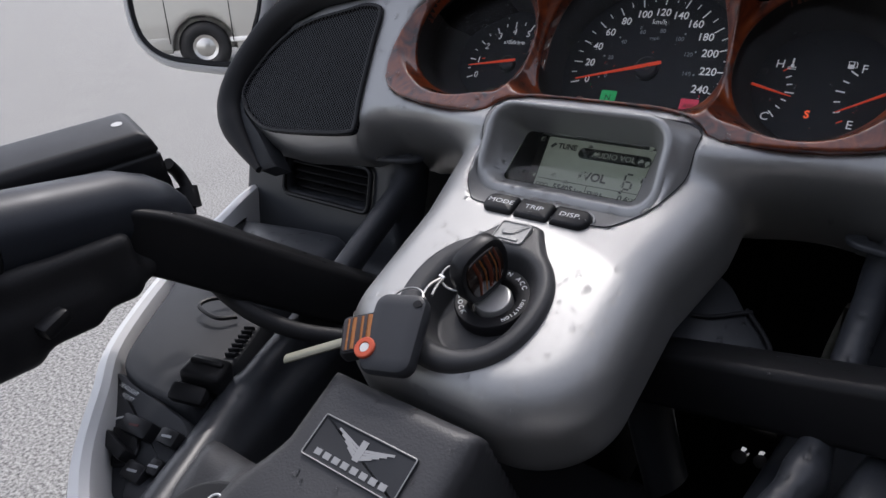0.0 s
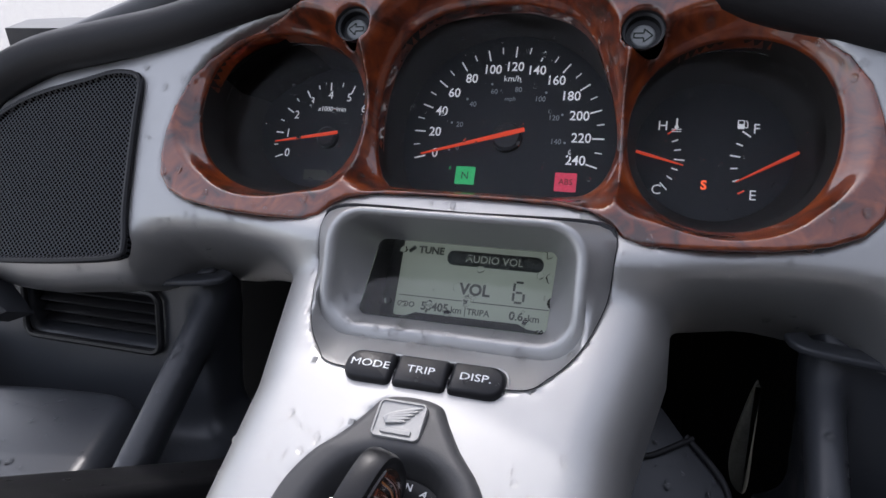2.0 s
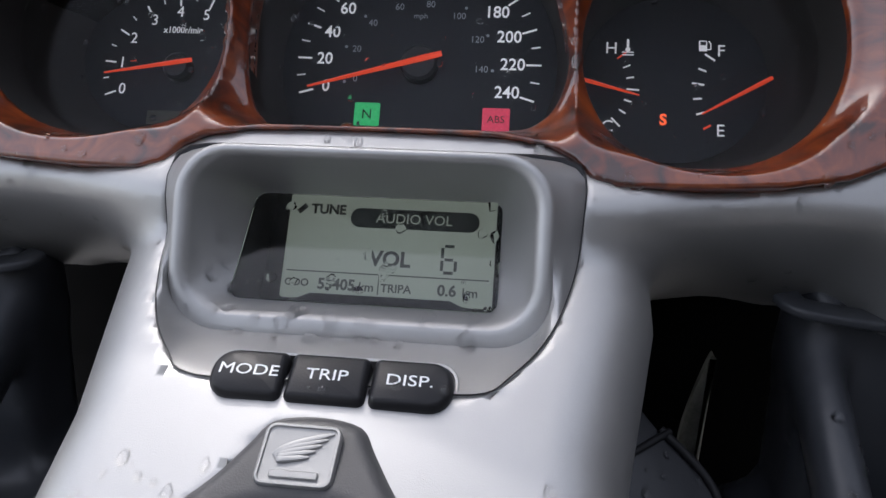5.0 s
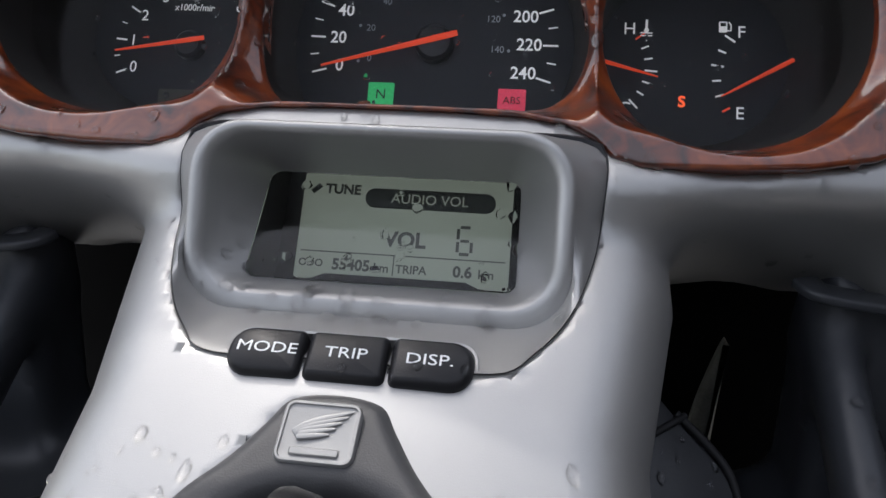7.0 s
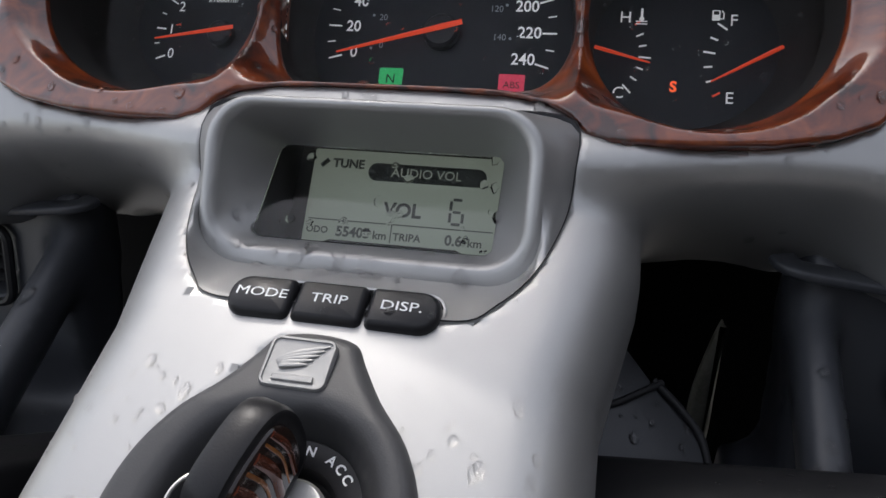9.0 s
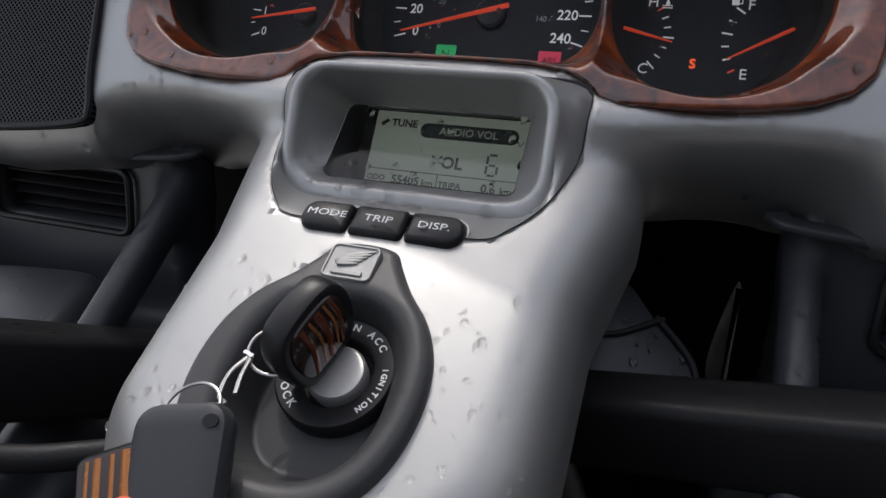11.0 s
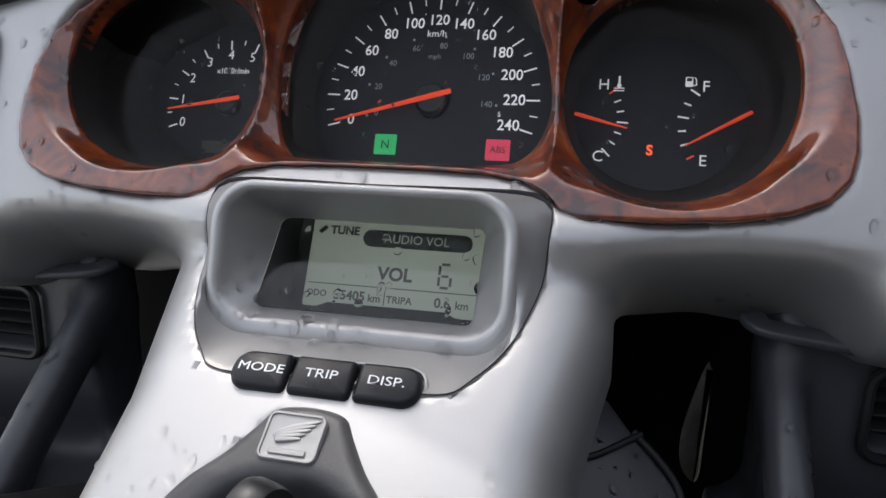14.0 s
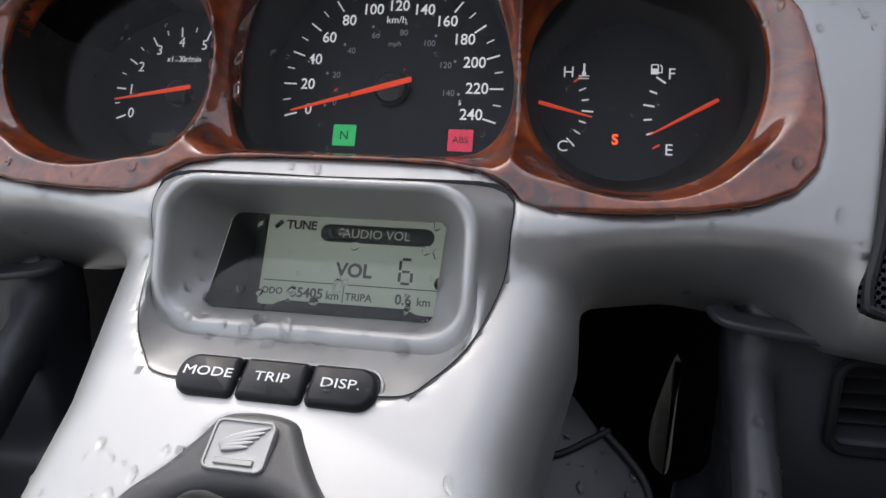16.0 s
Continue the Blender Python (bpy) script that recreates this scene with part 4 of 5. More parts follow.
for s in (-1, 1):
    surface("inner_fairing", fairing_field(s), (min(s * 0.09, s * 0.43), -0.27, 0.78), (max(s * 0.09, s * 0.43), 0.14, 1.085), 0.0045, INNER, bike, "black moulded inner fairing with pocket tray")
    lp = [p.xy for p in ring_points([(s * x, y, 0) for x, y in SPK], 3)]
    grille = part("speaker_grille", raised(lp, MF, [(0, -0.003), (0, 0.0018), (0.0012, 0.0034), (0.003, 0.0034), (0.0045, 0.0012)]), MESH, bike, "black perforated speaker grille")
    part("grille_rim", sweep([MF @ Vector((p.x, p.y, 0.0018)) for p in [*inset(lp, 0.0016), inset(lp, 0.0016)[0]]], 0.0022, 8, cap=False), SATIN, grille)
    drop = 0.008 if s > 0 else 0.0
    tp = curve_points([MF @ Vector((s * x, y - drop * max(0, min(1, (0.29 - x) / 0.08)), -0.002)) for x, y in TRIM], 6)
    part("cowl_trim", sweep(tp, [0.0145 * min(1.0, 0.25 + 0.06 * (len(tp) - 1 - k)) for k in range(len(tp))], 14), RUBBER, bike, "black rubber edging along the dash")
    rp = curve_points([MF @ Vector((s * x, y, -0.017)) for x, y in ROLL], 6)
    part("cowl_roll", sweep(rp, [0.0130 * min(1.0, 0.25 + 0.06 * (len(rp) - 1 - k)) for k in range(len(rp))], 14), ROLLGREY, bike, "charcoal padded roll along the cowl edge")
    rows = []
    for dx, dy, dz in ((1, 0, 0.004), (1.01, 0.03, 0.018), (0.98, 0.10, 0.022), (0.86, 0.26, 0.0), (0.84, 0.27, -0.25)):
        rows.append([(MF @ Vector((s * x, y, -0.012))) + Vector((s * x * (dx - 1), dy, dz)) for x, y in TRIM[:11]])
    part("front_cowl", loft(rows, False, False), RUBBER, bike, "black front cowl below the windscreen", sharp=60)
    cp = [MF @ Vector((s * x, y, w)) for x, y, w in ((0.381, -0.012, -0.004), (0.374, -0.045, -0.004), (0.318, -0.086, -0.004), (0.300, -0.078, -0.006), (0.330, -0.052, -0.002), (0.362, -0.032, -0.001))]
    bm = bmesh.new()
    loft([[p - FN * 0.02 for p in cp], cp, [p * 0.9 + (sum(cp, Vector()) / 6) * 0.1 + FN * 0.003 for p in cp]], True, True, False, bm)
    part("corner_panel", bm, PANELGREY, bike, "charcoal corner panel beside the speaker")
    part("fairing_lip", box_sweep(curve_points([(s * x, y, z) for x, y, z in LIP], 5), 0.012, 0.0045, 0.0015), INNER, bike, "black lip along the top of the inner fairing")
    # air vent
    fr = [Vector((s * p.x, 0, p.y)) for p in round_rect(0.2245, 1.004, 0.3465, 1.046, 0.008, 5)]
    for p in fr:
        p.y = 0.0845 + 0.25 * (p.z - 1.03)
    vent = part("air_vent", sweep([*fr, fr[0]], 0.0026, 8, cap=False, up=Vector((0, 1, 0))), SATIN, bike, "black louvred air vent")
    part("vent_back", rounded_box(0.12, 0.004, 0.04, 0.001, 1, pose(s * 0.285, 0.124, 1.026, -14)), RUBBER, vent)
    for k in range(4):
        part("slat", rounded_box(0.112, 0.020, 0.0022, 0.001, 2, pose(s * 0.285, 0.101, 1.0125 + 0.0088 * k, 22)), SATIN, vent)
    for k in range(2):
        part("divider", rounded_box(0.0022, 0.018, 0.034, 0.001, 1, pose(s * (0.267 + 0.036 * k), 0.108, 1.026, -14)), SATIN, vent)
    # pocket lid on the tray
    lid = [p.xy for p in ring_points([(s * x, y, 0) for x, y in ((0.372, 0.050), (0.30, 0.052), (0.240, 0.050), (0.219, 0.042), (0.211, 0.022), (0.198, -0.030), (0.205, -0.062), (0.25, -0.065), (0.328, -0.062), (0.372, 0.02), (0.386, 0.048))], 5)]
    LT = pose(0, 0, 0.988, 4, s * 6, 0) @ Matrix.Translation((0, 0, s * s * 0.026))
    part("pocket_lid", raised(lid, LT, [(-0.003, -0.034), (-0.001, -0.016), (0.001, -0.007), (0.0035, -0.0025), (0.007, -0.0003), (0.012, 0.0008)]), WETPANEL, bike, "charcoal plastic pocket lid with raindrops")
    # white outer fairing: a thick shell down to the belly
    edge = [(0.395, 0.17, 1.008), (0.394, 0.090, 1.000), (0.366, 0.018, 0.990), (0.338, -0.060, 0.974), (0.264, -0.1544, 0.972), (0.212, -0.1955, 0.972), (0.1615, -0.234, 0.970), (0.112, -0.262, 0.966)]
    top = curve_points([(s * x, y, z) for x, y, z in edge], 5)
    rows = []
    for k, (o, dz) in enumerate(((-0.003, -0.06), (0.0, -0.004), (0.002, 0.001), (0.007, 0.003), (0.013, 0.001), (0.0155, -0.006), (0.013, -0.06), (0.0, -0.25), (-0.02, -0.40), (-0.05, -0.44))):
        row = []
        for i, p in enumerate(top):
            d = (top[min(i + 1, len(top) - 1)] - top[max(i - 1, 0)])
            out = Vector((-d.y, d.x, 0)).normalized()
            if out.x * s < 0:
                out = -out
            row.append(p + out * o + Vector((0, 0, dz)))
        rows.append(row)
    part("outer_fairing", loft(rows, False, False), WHITEPAINT, bike, "gloss white outer fairing")
part("cowl_shelf", slab([(-0.41, 0.19), (-0.475, 0.272), (-0.434, 0.285), (-0.36, 0.265), (-0.30, 0.235), (-0.33, 0.18)], Matrix.Translation((0, 0, 1.213)), 0.02), PANELGREY, bike, "charcoal shelf between cowl and mirror")
# steering head between the fairings, with dark sheets and boxes added to block light
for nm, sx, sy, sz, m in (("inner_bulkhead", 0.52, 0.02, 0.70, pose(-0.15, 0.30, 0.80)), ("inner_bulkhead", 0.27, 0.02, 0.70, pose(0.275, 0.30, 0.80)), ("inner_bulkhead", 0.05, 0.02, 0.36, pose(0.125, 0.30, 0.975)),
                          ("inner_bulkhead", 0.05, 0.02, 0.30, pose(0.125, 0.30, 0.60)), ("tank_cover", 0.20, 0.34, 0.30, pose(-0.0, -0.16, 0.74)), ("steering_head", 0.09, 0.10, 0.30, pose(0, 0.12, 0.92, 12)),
                          # wide rear tank box and flat belly sheet are unseen, added to stop bounce light
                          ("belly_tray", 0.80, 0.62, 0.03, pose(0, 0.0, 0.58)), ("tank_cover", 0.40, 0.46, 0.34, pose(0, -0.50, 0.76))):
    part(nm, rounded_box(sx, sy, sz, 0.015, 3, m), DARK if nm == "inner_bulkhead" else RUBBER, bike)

# ---------- tank shelf with badge ----------
SH = basis(Vector((0, -0.163, 1.0112)), XR, Vector((0, math.cos(radians(27)), math.sin(radians(27)))), Vector((0, -math.sin(radians(27)), math.cos(radians(27)))))
LEATHER = material("grained_black_vinyl", (0.055, 0.055, 0.058), 0.38, 0.0, (0.070, 0.070, 0.074), 30, 0.6, 900, 0.4, 700)


def shelf_field(x, y, z):
    u, v, w = frame_coords(x, y, z, SH.translation, SH.col[0].xyz, SH.col[1].xyz, SH.col[2].xyz)
    a = extruded(np.maximum(np.abs(u + 0.0) - 0.050 - 0.25 * np.clip(-v - 0.02, 0, 0.1), np.abs(v + 0.06) - 0.085), w, -0.12, 0.0, 0.010)
    b = extruded(np.maximum(np.abs(u + 0.0) - 0.115, np.abs(v + 0.10) - 0.062), w, -0.16, -0.013, 0.02)
    return smin(a, b, 0.03)


surface("tank_shelf", shelf_field, (-0.14, -0.32, 0.82), (0.14, -0.07, 1.06), 0.004, LEATHER, bike, "grained black shelf at the foot of the console")
GOLD = part("tank_badge", raised(round_rect(-0.0325, -0.0245, 0.0295, -0.0005, 0.001, 2), SH, [(0, -0.002), (0, 0.0012), (0.0004, 0.0018), (0.0012, 0.0018), (0.0014, 0.0012), (0.002, 0.0011)]), PANELGREY, bike, "dark grey badge with silver wings and border")
SILVER = material("silver_print", (0.42, 0.42, 0.42), 0.45, 0.4, (0.34, 0.34, 0.34), 200, 0.5)
part("badge_border", sweep([SH @ Vector((p.x, p.y, 0.0018)) for p in [*round_rect(-0.0321, -0.0241, 0.0291, -0.0009, 0.001, 2), round_rect(-0.0321, -0.0241, 0.0291, -0.0009, 0.001, 2)[0]]], 0.0004, 6, cap=False), SILVER, GOLD)
for sgn in (-1, 1):
    for k in range(4):
        x1 = 0.0185 - 0.0035 * k
        part("wing_feather", flat_bar(SH @ Matrix.Translation((-0.0015, -0.0105, 0.0013)), sgn * 0.002, 0.0015 - 0.0016 * k, sgn * x1, 0.0060 - 0.0021 * k, 0.0013), SILVER, GOLD, "", False)
part("badge_eagle", flat_bar(SH @ Matrix.Translation((-0.0015, -0.0105, 0.0014)), 0, -0.005, 0, 0.006, 0.004), SILVER, GOLD, "", False)
for k in range(8):
    part("badge_bar", flat_bar(SH @ Matrix.Translation((0, 0, 0.0013)), -0.0255 + 0.0062 * k, -0.0197, -0.0212 + 0.0062 * k, -0.0197, 0.0034), SILVER, GOLD, "", False)

# ---------- handlebar, reservoir, controls ----------
hb = part("handlebar", box_sweep(curve_points([(-0.100, 0.107, 0.889), (-0.130, 0.020, 0.950), (-0.150, -0.0374, 0.9906), (-0.170, -0.095, 1.031), (-0.190, -0.147, 1.0685), (-0.201, -0.170, 1.080)], 6), 0.030, 0.043, 0.005), GLOSSBLACK, bike, "gloss black cast handlebar arm")
part("handlebar", box_sweep(curve_points([(0.025, 0.022, 0.965), (0.055, 0.020, 0.972), (0.138, 0.004, 0.996), (0.203, -0.008, 1.014), (0.270, -0.030, 1.040), (0.34, -0.06, 1.06)], 6), 0.030, 0.040, 0.006), GLOSSBLACK, bike, "gloss black cast handlebar arm")
part("bar_clamp", sweep([(-0.196, -0.122, 1.073), (-0.1985, -0.128, 1.0755), (-0.203, -0.138, 1.080), (-0.2075, -0.150, 1.085), (-0.2105, -0.164, 1.0895), (-0.209, -0.2400, 1.0966)], [0.008, 0.016, 0.0225, 0.0262, 0.0275, 0.0275], 36), CLAMPBLACK, hb, "blue-black clamp cylinder")
part("clamp_ring", sweep([(-0.209, -0.2397, 1.0966), (-0.209, -0.2410, 1.0967), (-0.209, -0.2440, 1.0970), (-0.209, -0.2452, 1.0971)], [0.0272, 0.0286, 0.0286, 0.0275], 36), GLOSSBLACK, hb)
part("bar_flange", sweep([(-0.209, -0.2450, 1.0971), (-0.209, -0.256, 1.099), (-0.209, -0.32, 1.112)], [0.0275, 0.0255, 0.020], 24), RUBBER, hb)
RS = pose(-0.276, -0.160, 1.100, 7, 9, -15) @ Matrix.Diagonal((1, 1, 1.25, 1))


def reservoir_field(x, y, z):
    """Body with a domed lid whose ends slope."""
    half = 0.058 + 0.10 * np.clip(0.005 - z, 0, 0.05) - 0.25 * np.clip(z - 0.010, 0, 0.05)
    d2 = np.maximum(np.abs(x) - 0.030 + 0.15 * np.abs(z), np.abs(y) - half)
    body = extruded(d2, z + 1.2 * x * x, -0.026, 0.022, 0.007)
    gap = np.maximum(np.abs(z - 0.0095) - 0.0007, -(d2 + 0.0016))
    return smax(body, -gap, 0.0006)


res = surface("fluid_reservoir", reservoir_field, (-0.042, -0.075, -0.034), (0.042, 0.075, 0.030), 0.0022, SATIN, bike, "black clutch fluid reservoir with domed lid", RS)
part("sight_glass", sweep([RS @ Vector((0.0275, -0.020, -0.010)), RS @ Vector((0.0305, -0.020, -0.010))], 0.0085, 20), CHROME, res)
for a, b in ((0.0, 0.042), (-0.004, -0.045)):
    part("screw", sweep([RS @ Vector((a, b, 0.0195)), RS @ Vector((a, b, 0.0222))], 0.0038, 14), STEEL, res)
part("cable", sweep(curve_points([(-0.246, -0.102, 1.100), (-0.252, -0.092, 1.088), (-0.247, -0.090, 1.074), (-0.238, -0.098, 1.058)], 6), 0.0045, 12), RUBBER, res)
part("collar", sweep([(-0.248, -0.091, 1.078), (-0.242, -0.094, 1.064)], 0.0085, 16), RUBBER, res)


def control_field(x, y, z):
    """Rounded switch housing with a thumb switch, bracket and the lever's root melted together."""
    d = None
    for cx, cy, cz, a, b, c in ((-0.208, -0.210, 1.066, 0.032, 0.038, 0.022), (-0.198, -0.165, 1.060, 0.018, 0.020, 0.009), (-0.190, -0.226, 1.052, 0.016, 0.026, 0.014), (-0.196, -0.258, 1.046, 0.018, 0.024, 0.018), (-0.212, -0.255, 1.066, 0.03, 0.03, 0.02)):
        q = [np.abs(p - o) - h + 0.008 for p, o, h in ((x, cx, a), (y, cy, b), (z, cz, c))]
        e = np.sqrt(sum(np.maximum(v, 0) ** 2 for v in q)) + np.minimum(np.maximum(np.maximum(q[0], q[1]), q[2]), 0) - 0.008
        d = e if d is None else smin(d, e, 0.010)
    return d


controls = surface("switch_housing", control_field, (-0.25, -0.31, 1.01), (-0.145, -0.135, 1.10), 0.003, RUBBER, bike, "black switch housing under the clamp")
part("thumb_switch", rounded_box(0.012, 0.018, 0.010, 0.003, 2, pose(-0.172, -0.230, 1.056, 20, 10, 15)), SATIN, controls)
part("lever", sweep(curve_points([(-0.235, -0.155, 1.070), (-0.222, -0.20, 1.050), (-0.20, -0.25, 1.038), (-0.17, -0.31, 1.040)], 5), 0.009, 12), RUBBER, controls, "black clutch lever")
part("brake_hose", sweep(curve_points([(-0.215, -0.120, 1.050), (-0.175, -0.118, 1.018), (-0.135, -0.105, 1.000), (-0.095, -0.078, 0.990), (-0.04, -0.03, 0.975)], 6), 0.0062, 14), RUBBER, bike, "black rubber hose with white print")
part("wire_handle", sweep(curve_points([(-0.232, -0.072, 0.978), (-0.247, -0.088, 0.981), (-0.246, -0.102, 0.981), (-0.222, -0.104, 0.979), (-0.212, -0.092, 0.977)], 5), 0.0018, 8), SATIN, bike, "black wire pull handle")

# the right end of the bar carries the same fittings, swung forward by the turned steering
SWING = Matrix.Translation((0, 0.03, -0.028)) @ pose(0, 0, 0, 0, 0, 27) @ Matrix.Translation((0, -0.03, 0)) @ Matrix.Diagonal((-1, 1, 1, 1))


def swung(ob, parent):
    me = ob.data.copy()
    me.transform(SWING)
    me.flip_normals()
    twin = link_mesh(ob.name.split(".")[0], me, None, parent, ob.get("label", ""), False)
    for child in [c for c in ob.children if not c.name.startswith("cable")]:
        swung(child, twin)


# these twins stay out of view, added to cut low light from the right
for ob in [c for c in hb.children] + [res, controls]:
    swung(ob, bike)

# ---------- left lower lid, latch and switch panel ----------
lid2 = [p.xy for p in ring_points([(x, y, 0) for x, y in ((-0.332, -0.060), (-0.300, -0.036), (-0.262, -0.022), (-0.228, -0.030), (-0.196, -0.078), (-0.172, -0.120), (-0.158, -0.150), (-0.152, -0.168), (-0.160, -0.178), (-0.1986, -0.182), (-0.225, -0.179), (-0.243, -0.170), (-0.262, -0.151), (-0.300, -0.104))], 4)]
L2 = pose(0, 0, 0.9715)
part("glove_lid", raised(lid2, L2, [(-0.0015, -0.030), (0, -0.012), (0.0008, -0.002), (0.002, -0.0004), (0.005, 0.0004)]), PANELGREY, bike, "charcoal plastic glove-box lid")
LA = pose(-0.163, -0.154, 0.979, 6, 8, 22)
lat = part("lid_latch", rounded_box(0.030, 0.021, 0.017, 0.004, 3, LA), GLOSSBLACK, bike, "worn glossy black lid latch")
part("latch_lip", rounded_box(0.026, 0.013, 0.012, 0.0035, 2, LA @ pose(-0.003, -0.017, -0.004, 28)), GLOSSBLACK, lat)
part("latch_ridge", rounded_box(0.024, 0.004, 0.004, 0.0015, 2, LA @ pose(0, 0.002, 0.009)), GLOSSBLACK, lat)
for k in range(7):
    part("spring_coil", rounded_box(0.009, 0.0016, 0.004, 0.0006, 1, pose(-0.176 - 0.0030 * k, -0.126 + 0.0052 * k, 0.974, 0, 0, 28)), SATIN, lat)
SW = basis(Vector((-0.19, -0.20, 0.958)), XR, Vector((0, 0.866, 0.5)).normalized(), Vector((0, -0.5, 0.866)).normalized())
pan = [p.xy for p in ring_points([(x, y, 0) for x, y in ((-0.044, 0.022), (-0.015, 0.0215), (0.020, 0.0205), (0.044, 0.018), (0.0545, 0.008), (0.060, -0.026), (0.050, -0.038), (0.022, -0.038), (-0.008, -0.0275), (-0.0225, -0.0155), (-0.036, 0.004))], 4)]
panel = part("switch_panel", raised(pan, SW, [(0, -0.03), (0, -0.002), (0.0015, 0), (0.006, 0.0003)]), PANELGREY, bike, "charcoal switch panel with white print")
REDDIM = material("unlit_red_mark", (0.10, 0.012, 0.012), 0.5, 0, (0.08, 0.01, 0.01), 200, 0.5)
part("knob_base", raised(ellipse(0.0090, -0.0145, 0.0185, 0.0125, 32), SW, [(0, 0), (0, 0.002), (0.001, 0.003), (0.006, 0.003)]), SATIN, panel)
part("knob", rounded_box(0.042, 0.0075, 0.012, 0.002, 2, SW @ Matrix.Translation((0.0090, -0.0145, 0.008)) @ pose(0, 0, 0, 0, 0, -6)), SATIN, panel, "black headlight-level knob")
part("knob_mark", raised(ellipse(-0.0095, -0.0128, 0.0016, 0.0012, 12), SW, [(0, 0.012), (0, 0.0145)]), WHITEPRINT, panel)
part("knob_arc", sweep([SW @ Vector((0.0075 + 0.0235 * math.cos(radians(a)), -0.0125 + 0.0165 * math.sin(radians(a)), 0.0006)) for a in range(105, 161, 8)], 0.0007, 6), WHITEPRINT, panel)
lettering("panel_text", "HEADLIGHT", 0.0040, SW @ Matrix.Translation((-0.0200, 0.0166, 0.0008)), WHITEPRINT, panel)
lettering("panel_text", "ADJUST", 0.0040, SW @ Matrix.Translation((-0.0160, 0.0120, 0.0008)), WHITEPRINT, panel)
for k, (x, y, a, b) in enumerate(((0.0165, 0.0005, 0.028, 0.0115), (0.0470, 0.0055, 0.016, 0.010), (0.0410, -0.0205, 0.018, 0.0115), (0.0535, -0.0120, 0.010, 0.010))):
    bt = part("panel_button", rounded_box(a, b, 0.012, 0.0018, 2, SW @ Matrix.Translation((x, y, 0.003)) @ pose(0, 0, 0, 0, 0, 6)), SATIN, panel)
    part("button_mark", flat_bar(SW @ Matrix.Translation((x, y, 0.0091)), -0.004, -0.001, 0.004, 0.001, 0.0015), REDDIM if k == 0 else GREYPRINT, bt, "", False)
# round symbol panel on the tank shelf
SP = pose(-0.056, -0.229, 0.980, 10, -8, 0)
symbol = part("symbol_panel", raised(ellipse(0, 0, 0.032, 0.022, 40), SP, [(0, -0.02), (0, -0.001), (0.001, 0), (0.003, 0.0002)]), SATIN, bike, "black round panel with headphone symbol")
part("headphone_symbol", sweep(curve_points([SP @ Vector((x - 0.006, y + 0.008, 0.0006)) for x, y in ((-0.004, -0.003), (-0.0035, 0.002), (0, 0.004), (0.0035, 0.002), (0.004, -0.003))], 4), 0.0007, 6), WHITEPRINT, symbol)

# ---------- mirror ----------
MN = Vector((0.3179, -0.9481, 0.0101)).normalized()
MX = Vector((0, 0, 1)).cross(MN).normalized()
MM = basis(Vector((-0.460, 0.0885, 1.195)), MX, MN.cross(MX).normalized(), MN)
MIRROR = material("mirror_glass", (0.85, 0.86, 0.86), 0.0, 1.0, (0.85, 0.86, 0.86), 20, 0.1, rough_spread=0.0)
ml = [p.xy for p in ring_points([(x, y, 0) for x, y in ((0.077, -0.034), (0.053, -0.054), (0.010, -0.0605), (-0.034, -0.062), (-0.052, -0.052), (-0.063, -0.032), (-0.077, 0.0), (-0.080, 0.042), (-0.064, 0.060), (-0.016, 0.066), (0.036, 0.056), (0.074, 0.030), (0.081, 0.002))], 4)]
ml = [Vector((p.x if MX.x < 0 else -p.x, p.y)) for p in ml]
shell_m = part("mirror", raised(inset(ml, -0.016), MM, [(0.05, -0.07), (0.02, -0.06), (0.004, -0.035), (0, -0.008), (0.002, -0.001), (0.006, 0.002), (0.010, 0.002), (0.0115, -0.003)], False), WHITEPAINT, bike, "white rear-view mirror with black inner lip")
part("mirror_lip", raised(inset(ml, -0.0055), MM, [(0, -0.006), (0, 0.001), (0.0015, 0.002), (0.005, 0.001), (0.0055, -0.002)], False), RUBBER, shell_m)
part("mirror_glass", raised(ml, MM, [(0, -0.002), (0, 0), (0.002, 0)]), MIRROR, shell_m, "silvered mirror glass", False)
part("mirror_arm", sweep(curve_points([(-0.44, 0.14, 1.10), (-0.39, 0.20, 1.08), (-0.34, 0.26, 1.06)], 5), 0.03, 18), WHITEPAINT, shell_m)

# ---------- key, ring, fob ----------
keys = thing("ignition_key", (0.003, -0.062, 1.052), "black-headed ignition key turned in the lock, with ring and grey fob", "key")
KU = CN.normalized()
KX = Vector((0.24, 0.92, 0.30))
KX = (KX - KU * KX.dot(KU)).normalized()
KF = basis(Vector((0.0002, -0.0655, 1.0655)), KX, KU, KX.cross(KU).normalized())
part("blade", rounded_box(0.0085, 0.030, 0.0022, 0.0005, 1, KF @ Matrix.Translation((0.008, -0.026, 0))), STEEL, keys, "steel key blade")
bow = [p.xy for p in ring_points([(x, y, 0) for x, y in ((-0.009, -0.018), (0.009, -0.018), (0.0165, -0.012), (0.019, 0.002), (0.016, 0.013), (0.008, 0.018), (-0.008, 0.018), (-0.016, 0.013), (-0.019, 0.002), (-0.0165, -0.012))], 5)]
part("bow", raised(bow, KF, [(0.003, -0.0055), (0.0008, -0.005), (0, -0.003), (0, 0.003), (0.0008, 0.005), (0.003, 0.0055), (0.0045, 0.0048)], True), SATIN, keys, "black plastic key head")
STRIPE = material("dark_striped_film", (0.05, 0.022, 0.012), 0.2, 0.1, (0.012, 0.006, 0.005), 120, 1.0, 500, coat=0.6)
